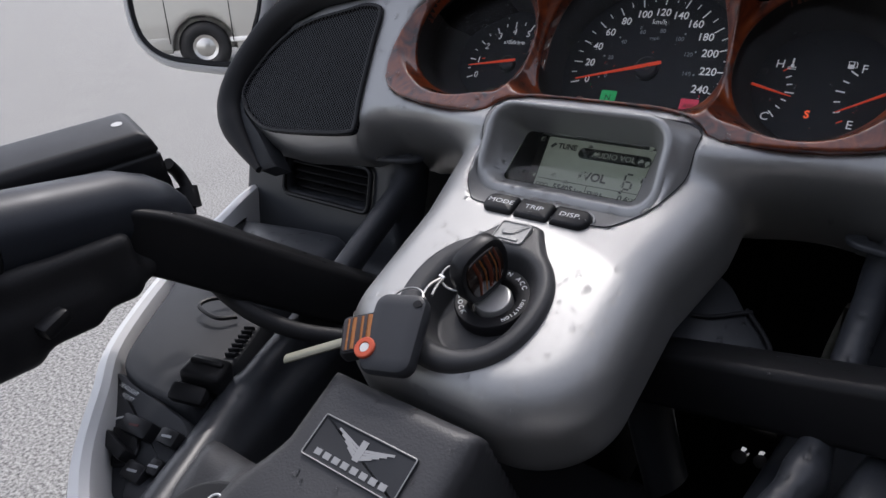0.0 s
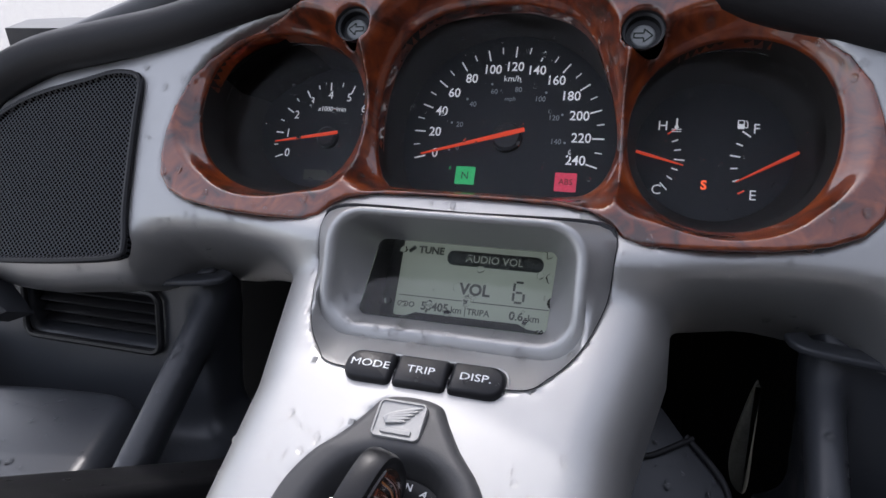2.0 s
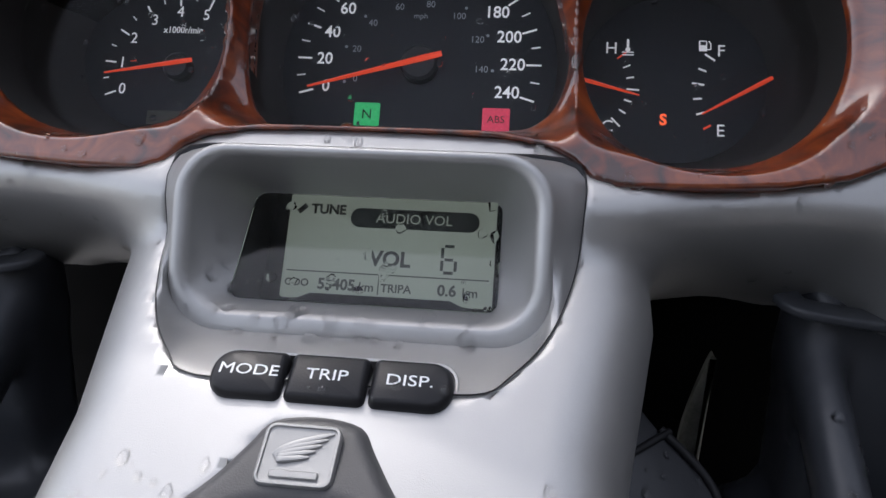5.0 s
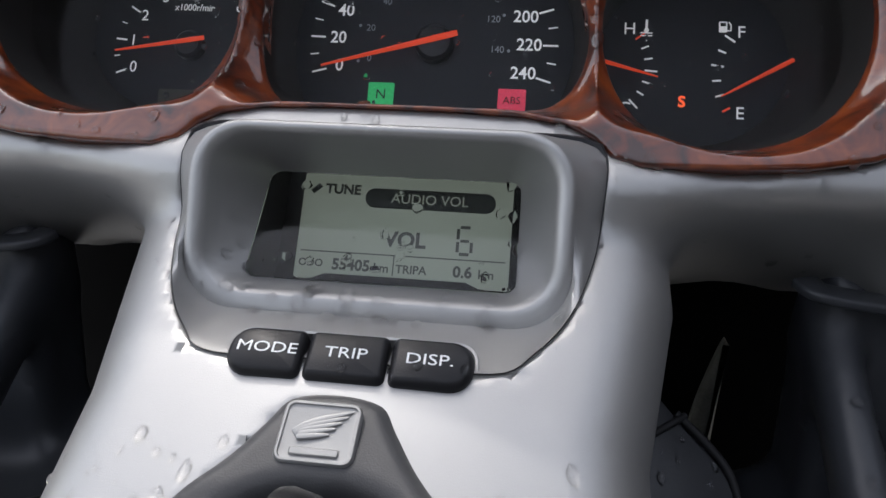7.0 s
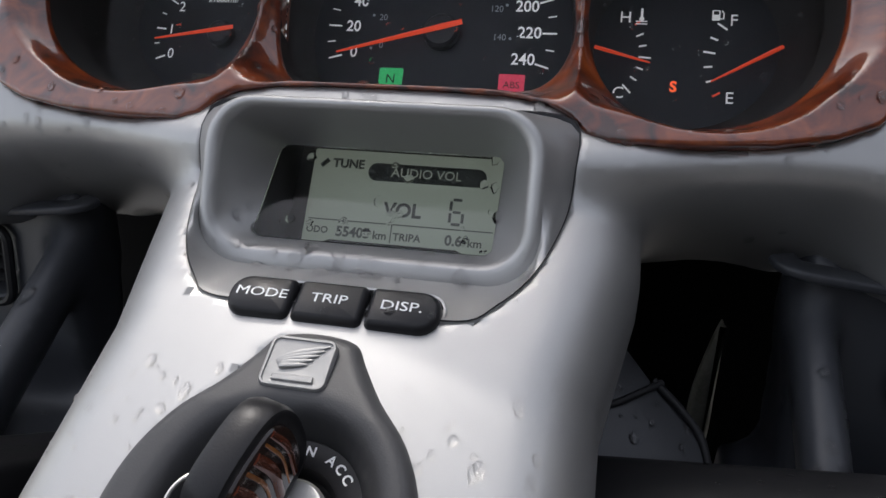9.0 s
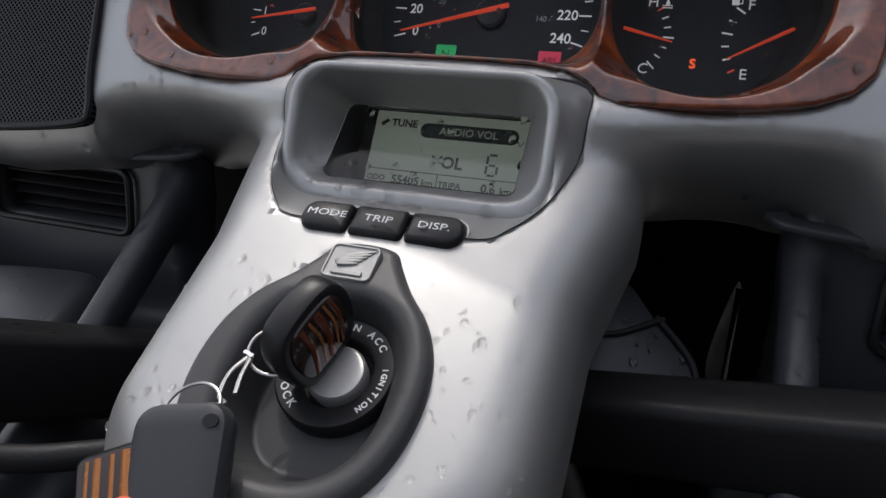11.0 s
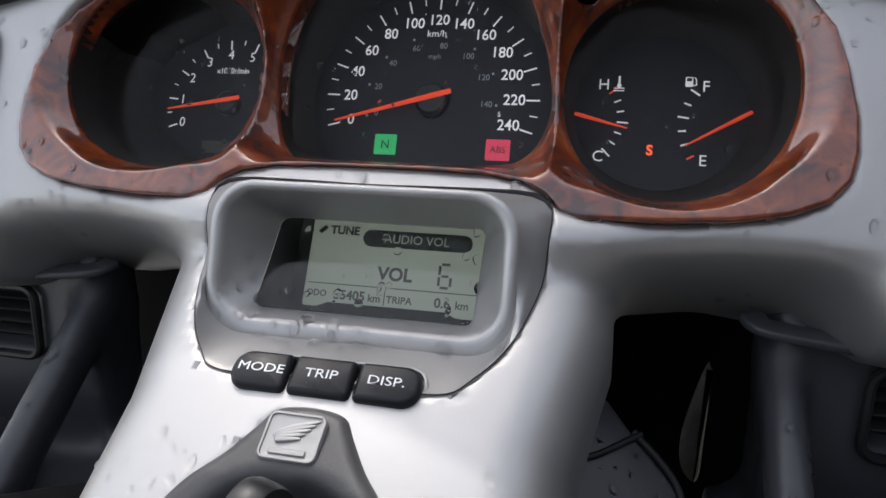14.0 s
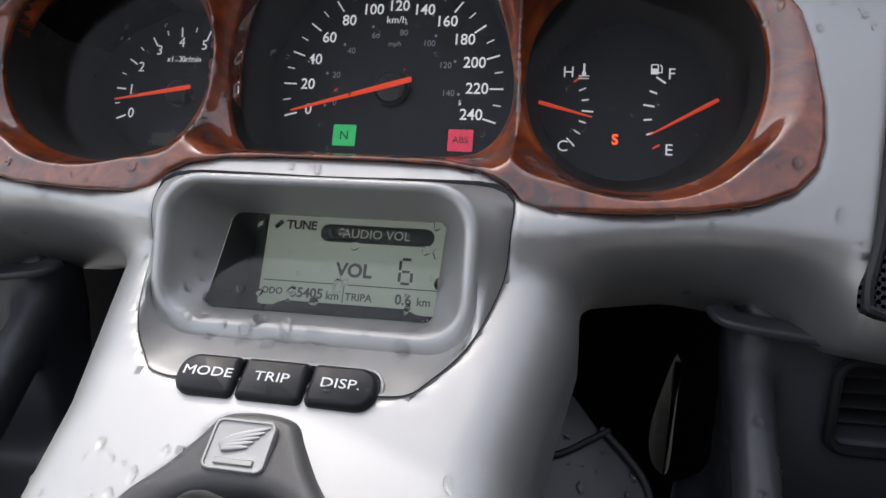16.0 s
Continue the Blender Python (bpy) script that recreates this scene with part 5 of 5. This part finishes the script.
part("bow_inlay", raised(inset(bow, 0.0045), KF, [(0, 0.0045), (0.0006, 0.0056), (0.002, 0.0058)]), STRIPE, keys, "glossy dark inlay")
REDFILM = material("red_brown_film", (0.24, 0.055, 0.020), 0.22, 0.3, (0.10, 0.025, 0.012), 300, 0.8, 900, coat=0.6)
GOLDFILM = material("gold_orange_film", (0.50, 0.19, 0.04), 0.25, 0.4, (0.30, 0.09, 0.02), 300, 0.8, 900, coat=0.6)
for k, (x, w) in enumerate(((-0.0065, 0.0030), (-0.0020, 0.0014), (0.0020, 0.0036), (0.0062, 0.0012), (0.0092, 0.0022))):
    part("inlay_stripe", sweep(curve_points([KF @ Vector((x - 0.001, -0.0125, 0.0056)), KF @ Vector((x + 0.0012, 0, 0.0060)), KF @ Vector((x - 0.0005, 0.0120, 0.0056))], 4), w / 2, 8, 0.5, up=KF.col[2].xyz), REDFILM if k % 2 == 0 else GOLDFILM, keys, "glossy brown and gold stripe")


def wire_ring(c, r, wire, axis, parent, name="key_ring", mat=STEEL, n=32):
    a = Vector(axis).normalized()
    u = a.orthogonal().normalized()
    w = a.cross(u)
    pts = [Vector(c) + u * (r * math.cos(2 * math.pi * k / n)) + w * (r * math.sin(2 * math.pi * k / n)) for k in range(n)]
    loops = []
    for k, p in enumerate(pts):
        d = (p - Vector(c)).normalized()
        loops.append([p + d * (wire * math.cos(q)) + a * (wire * math.sin(q)) for q in (2 * math.pi * i / 8 for i in range(8))])
    return part(name, loft([*loops, loops[0]], True, False), mat, parent)


wire_ring((-0.010, -0.0735, 1.0600), 0.0095, 0.0007, (0.25, -0.35, 0.9), keys)
part("ring_clip", rounded_box(0.006, 0.0025, 0.002, 0.0006, 1, pose(-0.0175, -0.0785, 1.0605, 20, 0, -20)), CHROME, keys)
part("ring_link", sweep(curve_points([(-0.0175, -0.0785, 1.0600), (-0.0195, -0.0875, 1.0590), (-0.0180, -0.0965, 1.0565), (-0.0140, -0.0990, 1.0560)], 6), 0.0009, 8), STEEL, keys)
part("ring_link", sweep(curve_points([(-0.0165, -0.0785, 1.0600), (-0.0145, -0.0880, 1.0595), (-0.0120, -0.0960, 1.0580)], 6), 0.0009, 8), STEEL, keys)
FX = Vector((0.94, 0.20, 0.14)).normalized()
FY = Vector((-0.08, 0.80, 0.58))
FY = (FY - FX * FY.dot(FX)).normalized()
FB = basis(Vector((-0.0175, -0.1225, 1.0440)), FX, FY, FX.cross(FY).normalized())
FOBGREY = material("dark_grey_fob_plastic", (0.038, 0.040, 0.046), 0.42, 0.0, (0.042, 0.044, 0.048), 60, 0.5, 1500, 0.12, 1500)
part("fob", raised(round_rect(-0.0165, -0.0235, 0.0165, 0.0235, 0.008, 6), FB, [(0.004, -0.006), (0.001, -0.0045), (0, -0.001), (0, 0.002), (0.001, 0.0045), (0.0035, 0.0058), (0.008, 0.0060)]), FOBGREY, keys, "dark grey plastic key fob")
part("fob_eye", raised(ellipse(0.0115, 0.0165, 0.0028, 0.0022, 16), FB, [(0, 0.0058), (0, 0.0063), (0.001, 0.0063)]), RUBBER, keys)
wire_ring(FB @ Vector((-0.001, 0.0225, -0.002)), 0.010, 0.0006, FB.col[2].xyz + FB.col[1].xyz * 0.3, keys)
spare = thing("spare_key", (-0.045, -0.135, 1.035), "pale spare key with orange striped head on the ring", "key")
SK = basis(Vector((-0.0360, -0.1290, 1.0400)), Vector((0.86, 0.42, 0.28)).normalized(), Vector((-0.45, 0.75, 0.48)).normalized(), Vector((0, 0, 1)))
sz = SK.col[0].xyz.cross(SK.col[1].xyz).normalized()
SK = basis(SK.translation, SK.col[0].xyz, sz.cross(SK.col[0].xyz).normalized(), sz)
part("head", raised(round_rect(-0.0125, -0.0125, 0.0135, 0.0135, 0.004, 4), SK, [(0.002, -0.005), (0, -0.003), (0, 0.002), (0.0015, 0.004), (0.004, 0.0045)]), SATIN, spare)
for k, (x, w) in enumerate(((-0.0075, 0.0016), (-0.0040, 0.0028), (0.0010, 0.0020), (0.0055, 0.0034), (0.0090, 0.0010))):
    part("inlay_stripe", sweep([SK @ Vector((x, -0.0095, 0.0050)), SK @ Vector((x + 0.0008, 0.0100, 0.0050))], w / 2, 8, 0.5, up=sz), GOLDFILM, spare, "gold-orange stripe")
part("head_inlay", raised(round_rect(-0.0105, -0.0105, 0.0115, 0.0115, 0.003, 3), SK, [(0, 0.0035), (0.0005, 0.0050), (0.002, 0.0052)]), STRIPE, spare, "glossy orange striped inlay")
BONE = material("pale_worn_key_blade", (0.40, 0.39, 0.30), 0.5, 0.2, (0.28, 0.28, 0.22), 200, 0.7, 900, 0.4, 700)
part("blade", sweep([SK @ Vector((-0.012, -0.001, 0)), SK @ Vector((-0.050, -0.0035, -0.002))], [0.0042, 0.0042], 12, 0.5), BONE, spare, "pale worn key blade")
ORANGE = material("orange_plastic_disc", (0.75, 0.13, 0.06), 0.45, 0.0, (0.62, 0.10, 0.05), 200, 0.5)
part("disc", raised(ellipse(0.0045, -0.0105, 0.0062, 0.0062, 24), SK, [(0, 0.0045), (0, 0.0060), (0.0006, 0.0066), (0.0030, 0.0066), (0.0032, 0.0058)], False), ORANGE, spare, "orange plastic disc")
part("disc_eye", raised(ellipse(0.0045, -0.0105, 0.0030, 0.0030, 16), SK, [(0, 0.0050), (0.0003, 0.0062)]), WHITEPRINT, spare)

# ---------- right hand inner parts ----------
PLATE = material("wet_grey_plate", (0.045, 0.047, 0.052), 0.38, 0.1, (0.034, 0.036, 0.040), 40, 0.6, 900, 0.1, 900)
STAY = material("dirty_pale_metal", (0.42, 0.41, 0.35), 0.5, 0.3, (0.10, 0.10, 0.085), 60, 0.9, 500, 0.3, 400)
PN = Vector((0.22, -0.48, 0.85)).normalized()
PX = (XR - PN * PN.x).normalized()
PM = basis(Vector((0.1265, 0.068, 1.008)), PX, PN.cross(PX).normalized(), PN)
plate = [p.xy for p in ring_points([(-0.050, 0.004, 0), (-0.036, 0.020, 0), (-0.020, 0.019, 0), (-0.004, 0.002, 0), (0.016, -0.018, 0), (0.020, -0.032, 0), (0.008, -0.062, 0), (-0.030, -0.066, 0), (-0.052, -0.040, 0)], 4)]
fork = part("fork_plate", raised(plate, PM, [(0.002, -0.012), (0, -0.004), (0.0006, -0.001), (0.003, 0.0)]), PLATE, bike, "dark grey fork cover plate with raindrops")
part("plate_strap", sweep(curve_points([PM @ Vector(p) for p in ((-0.034, -0.017, 0.001), (-0.022, -0.013, 0.0014), (-0.008, -0.004, 0.002), (0.000, 0.0015, 0.0010))], 5), 0.0016, 10), RUBBER, fork, "black strap across the plate")
part("plate_edge", sweep(curve_points([PM @ Vector(p) for p in ((-0.004, 0.002, 0.0005), (0.008, -0.009, 0.001), (0.017, -0.020, 0.0005), (0.021, -0.034, -0.001))], 5), 0.0019, 10), RUBBER, fork)
part("fork_cover", sweep(curve_points([(0.065, 0.055, 0.950), (0.078, 0.050, 0.905), (0.095, 0.045, 0.862)], 5), 0.022, 18, 0.5), PLATE, bike, "grey fork cover")
stay = [p.xy for p in ring_points([(0.1756, 0.981, 0), (0.1785, 0.960, 0), (0.1800, 0.930, 0), (0.1810, 0.885, 0), (0.1700, 0.893, 0), (0.1665, 0.918, 0), (0.1695, 0.950, 0)], 5)]
part("stay_strip", raised(stay, basis(Vector((0, 0.172, 0)), XR, Vector((0, 0, 1)), Vector((0, -1, 0))), [(0, -0.004), (0, 0), (0.0012, 0.0012), (0.003, 0.0022)]), STAY, bike, "pale dirty metal stay with drops")
for p in ((0.120, 0.22, 0.77), (0.138, 0.23, 0.765)):
    part("bolt", sweep([p, (p[0], p[1] - 0.012, p[2] + 0.006)], [0.008, 0.007], 12), CHROME, bike)

# ---------- round push buttons in the surround ----------
LAMPDISC = material("pale_grey_symbol_disc", (0.30, 0.31, 0.31), 0.4, 0.0, (0.22, 0.23, 0.23), 400, 0.8)
for (x, y), way in zip(BUTTONS, (-1, 1)):
    k = part("push_button", raised(ellipse(x, y, 0.0109, 0.0109, 36), MF, [(0, 0.001), (0.0004, -0.0015), (0.0018, -0.0022), (0.0022, -0.0062), (0.005, -0.0064)]), SATIN, bike, "recessed round indicator with pale arrow symbol")
    disc = part("symbol_disc", raised(ellipse(x, y - 0.0006, 0.0064, 0.0064, 28), MF, [(0, -0.0063), (0.0004, -0.0054), (0.0012, -0.0050)]), LAMPDISC, k, "pale grey lens")
    AR = MF @ Matrix.Translation((x, y - 0.0006, -0.0049)) @ Matrix.Diagonal((way, 1, 1, 1))
    arrow = ((-0.0046, 0.0013), (0.0004, 0.0013), (0.0004, 0.0036), (0.0048, 0.0), (0.0004, -0.0036), (0.0004, -0.0013), (-0.0046, -0.0013))
    for a, b in zip(arrow, (*arrow[1:], arrow[0])):
        part("arrow_edge", flat_bar(AR, *a, *b, 0.0007), DARKPRINT, disc, "", False)

# ---------- wheels and belly, which carry the motorcycle ----------
for nm, y, z, r in (("front_wheel", 0.42, 0.32, 0.32), ("rear_wheel", -1.25, 0.32, 0.32)):
    tyre = bmesh.new()
    loops = []
    for k in range(40):
        a = 2 * math.pi * k / 40
        c = Vector((0, y, z))
        d = Vector((0, math.cos(a), math.sin(a)))
        loops.append([c + d * (r - 0.065 + 0.065 * math.cos(q)) + Vector((0.065 * math.sin(q), 0, 0)) for q in (2 * math.pi * i / 14 for i in range(14))])
    part(nm, loft([*loops, loops[0]], True, False, False, tyre), RUBBER, bike, "black motorcycle tyre and wheel")
part("belly", rounded_box(0.36, 1.30, 0.42, 0.10, 4, pose(0, -0.42, 0.42)), RUBBER, bike)

# ---------- parked van behind, seen in the mirror ----------
VANPAINT = material("silver_beige_paint", (0.46, 0.45, 0.42), 0.35, 0.25, (0.42, 0.41, 0.385), 2, 0.5, 60, coat=0.4)
VANGLASS = material("dark_car_glass", (0.02, 0.022, 0.024), 0.05, 0.0, (0.03, 0.03, 0.03), 5, 0.3)
van = thing("van", (-3.2, -8.0, 0.0), "silver-beige panel van parked on the asphalt", "van")
VM = Matrix.Translation((-3.2, -8.0, 0.0)) @ pose(0, 0, 0, 0, 0, -19)
sec = [(-0.02, 0.28), (0.0, 0.62), (-0.03, 1.10), (-0.12, 1.60), (-0.20, 1.88), (-0.45, 1.96), (-1.25, 1.96), (-1.50, 1.88), (-1.58, 1.60), (-1.67, 1.10), (-1.70, 0.62), (-1.68, 0.28)]


def van_body(x, y, z):
    d2 = poly_dist(y, z, sec)
    body = extruded(d2, x, -1.05, 3.75, 0.10)
    for cx in (0.0, 2.55):
        body = smax(body, -np.maximum(np.hypot(x - cx, z - 0.33) - 0.40, -(y + 0.32)), 0.03)
    return body


surface("body", van_body, (-1.15, -1.8, 0.2), (3.9, 0.1, 2.1), 0.05, VANPAINT, van, "", VM)
for cx in (0.0, 2.55):
    for cy in (-0.12, -1.58):
        loops = []
        for k in range(32):
            a = 2 * math.pi * k / 32
            d = Vector((math.cos(a), 0, math.sin(a)))
            loops.append([VM @ (Vector((cx, cy, 0.33)) + d * (0.235 + 0.095 * math.cos(q)) + Vector((0, 0.10 * math.sin(q), 0))) for q in (2 * math.pi * i / 12 for i in range(12))])
        w = part("wheel", loft([*loops, loops[0]], True, False), RUBBER, van)
        part("rim", loft([[VM @ Vector((cx + r * math.cos(2 * math.pi * k / 24), cy + (0.09 - o if cy > -1 else -0.09 + o), 0.33 + r * math.sin(2 * math.pi * k / 24))) for k in range(24)] for r, o in ((0.20, 0.05), (0.19, 0.02), (0.12, 0.05), (0.05, 0.02))], True, True), STEEL, w)
part("sill_trim", rounded_box(1.9, 0.03, 0.06, 0.012, 2, VM @ pose(1.27, 0.0, 0.42)), WHITEPAINT, van)
part("bumper", rounded_box(0.75, 0.05, 0.16, 0.02, 2, VM @ pose(-0.78, -0.02, 0.40)), VANPAINT, van)
part("waist_line", rounded_box(4.5, 0.02, 0.02, 0.006, 1, VM @ pose(1.35, -0.025, 1.06)), VANPAINT, van)
for x0, x1 in ((-0.85, 0.3), (0.42, 1.55), (1.67, 2.7)):
    part("side_window", raised(round_rect(x0, 1.18, x1, 1.66, 0.06, 4), VM @ basis(Vector((0, -0.035, 0)), XR, Vector((0, -0.2, 1)).normalized(), Vector((0, 1, 0.2)).normalized()) @ Matrix.Translation((0, 0.0, 0.225)), [(0, -0.02), (0, 0.0), (0.02, 0.005)]), VANGLASS, van)
for x in (0.36, 1.61, -0.42):
    part("door_gap", rounded_box(0.012, 0.012, 1.2, 0.003, 1, VM @ pose(x, -0.03, 1.0, 5)), RUBBER, van)

# ---------- seat, added block behind it and windscreen, which shade the dash ---
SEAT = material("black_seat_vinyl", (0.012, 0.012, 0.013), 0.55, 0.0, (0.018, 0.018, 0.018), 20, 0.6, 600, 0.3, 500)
part("seat", rounded_box(0.52, 0.80, 0.22, 0.08, 4, pose(0, -0.76, 0.75)), SEAT, bike, "black vinyl saddle")
# tall block out of view, put here to keep rear light off the dash
part("backrest", rounded_box(0.66, 0.22, 0.80, 0.09, 4, pose(0, -0.98, 1.04, 10)), SEAT, bike, "unseen black block added behind the saddle to shade the dash")
SCREEN = material("tinted_windscreen", (0.80, 0.82, 0.82), 0.02, 0.0, (0.78, 0.80, 0.80), 10, 0.3, transmission=1.0, rough_spread=0.0)
rows = []
for f in (0.0, 0.25, 0.5, 0.75, 1.0):
    row = []
    for k in range(25):
        a = -1 + k / 12
        half = 0.36 - 0.03 * f
        y = 0.46 - 0.10 * a * a - (0.22 - 0.05 * a * a) * f ** 1.1
        z = 1.20 + (0.372 - 0.205 * math.sqrt(a * a + 0.008)) * f
        row.append(Vector((half * a, y, z)))
    rows.append(row)
bm = loft([*rows, *[[p + Vector((0, 0.004, 0.002)) for p in r] for r in reversed(rows)]], False, False)
part("windscreen", bm, SCREEN, bike, "tinted clear windscreen wet with rain")

# ---------- gauge lenses and raindrops ----------
LENS = material("clear_gauge_lens", (1.0, 1.0, 1.0), 0.02, 0.0, (0.98, 0.98, 0.98), 20, 0.2, transmission=1.0, rough_spread=0.0, ior=1.14)
for lp in (tach_loop, fuel_loop, speedo_loop):
    g = part("gauge_lens", slab([Vector((p[0], p[1])) for p in lp], MF @ Matrix.Translation((0, 0, -0.028)), 0.0015), LENS, bike, "clear gauge lens", False)
    g.visible_shadow = False
WATER = material("rain_water", (1.0, 1.0, 1.0), 0.0, 0.0, (1.0, 1.0, 1.0), 20, 0.0, transmission=1.0, rough_spread=0.0, ior=1.33)
rng = random.Random(7)
bpy.context.view_layer.update()
deps = bpy.context.evaluated_depsgraph_get()
drops, lit_drops = bmesh.new(), bmesh.new()


def add_drop(p, n, r, long=1.0, bm=drops):
    n = n.normalized()
    down = Vector((0, 0, -1))
    t = (down - n * down.dot(n))
    t = t.normalized() if t.length > 1e-3 else n.orthogonal().normalized()
    s = n.cross(t)
    wob = [1 + rng.uniform(-0.18, 0.18) for _ in range(12)]
    rings = []
    for f, h in ((1.0, -0.04), (0.95, 0.22), (0.74, 0.42), (0.38, 0.52)):
        rings.append([bm.verts.new(p + t * (r * long * f * wob[k] * math.cos(2 * math.pi * k / 12)) + s * (r * f * wob[k] * math.sin(2 * math.pi * k / 12)) + n * (r * h)) for k in range(12)])
    for a, b in zip(rings, rings[1:]):
        for k in range(12):
            bm.faces.new((a[k], a[(k + 1) % 12], b[(k + 1) % 12], b[k]))
    bm.faces.new(rings[-1])


def rain(count, origin, way, size, only=(), bm=drops):
    """Drops where rays from random points meet the motorcycle."""
    made = 0
    for _ in range(count * 3):
        if made >= count:
            break
        o = origin()
        hit, p, n, _, ob, _ = scene.ray_cast(deps, o, way)
        if not hit or (only and ob.name.split(".")[0] not in only) or ob.name.startswith(("windscreen", "ground", "button_text", "lcd", "numeral", "tick")):
            continue
        if n.dot(way) > 0:
            n = -n
        add_drop(p, n, size * rng.choice((0.45, 0.6, 0.8, 1.0, 1.3)), rng.choice((1.0, 1.1, 1.3, 1.7)), bm)
        made += 1


rain(90, lambda: MF @ Vector((rng.uniform(-0.20, 0.20), rng.uniform(-0.01, 0.13), 0.05)), -FN, 0.0018, ("gauge_surround",))
rain(90, lambda: MF @ Vector((rng.uniform(-0.18, 0.18), rng.uniform(0.015, 0.12), 0.05)), -FN, 0.0012, ("gauge_lens",))
rain(90, lambda: MF @ Vector((rng.uniform(-0.37, 0.37), rng.uniform(-0.05, 0.10), 0.05)), -FN, 0.0018, ("dash_shell",))
rain(100, lambda: MC @ Vector((rng.uniform(-0.085, 0.085), rng.uniform(-0.13, -0.012), 0.06)), -CN, 0.0014, ("dash_shell",), lit_drops)
rain(44, lambda: MC @ Vector((rng.uniform(-0.065, 0.065), rng.uniform(0.029, 0.07), 0.09)), -CN, 0.0022, ("display_hood",))
rain(30, lambda: GM @ Vector((rng.uniform(-0.048, 0.012) if rng.random() < 0.7 else rng.uniform(0.036, 0.050), rng.uniform(0.001, 0.046) if rng.random() < 0.55 else rng.uniform(0.0, 0.010), 0.004)), -GM.col[2].xyz, 0.0016, ("display_window",), lit_drops)
for sgn in (-1, 1):
    rain(40, lambda: Vector((sgn * rng.uniform(0.17, 0.38), rng.uniform(-0.06, 0.07), 1.2)) + Vector((0, -0.0, 0)), Vector((0, 0, -1)), 0.0024, ("pocket_lid", "inner_fairing", "glove_lid"))
    rain(40, lambda: Vector((sgn * rng.uniform(0.10, 0.26), rng.uniform(-0.15, 0.05), 1.25)), Vector((0, 0, -1)), 0.0010, ("handlebar", "fork_plate"))
rain(9, lambda: PM @ Vector((rng.uniform(-0.03, 0.012), rng.uniform(-0.03, 0.0), 0.05)), -PN, 0.0017, ("fork_plate",))
rain(10, lambda: Vector((rng.uniform(0.163, 0.180), 0.05, rng.uniform(0.90, 0.97))), Vector((0, 1, 0)), 0.0012, ("stay_strip",))
rain(14, lambda: Vector((rng.uniform(-0.05, 0.05), rng.uniform(-0.22, -0.14), 1.2)), Vector((0, 0, -1)), 0.0015, ("tank_shelf",))
rain(6, lambda: MC @ Vector((rng.uniform(-0.012, 0.04), rng.uniform(0.003, 0.016), 0.05)), -CN, 0.0012, ("button",))
tagged(part("raindrops", drops, WATER, None), "clear raindrops scattered over the shaded dash", "raindrops", kind="stuff")
lit = part("raindrops", lit_drops, WATER, None)
lit.visible_shadow = False
tagged(lit, "clear raindrops scattered over the sunlit console and display", "raindrops", kind="stuff")
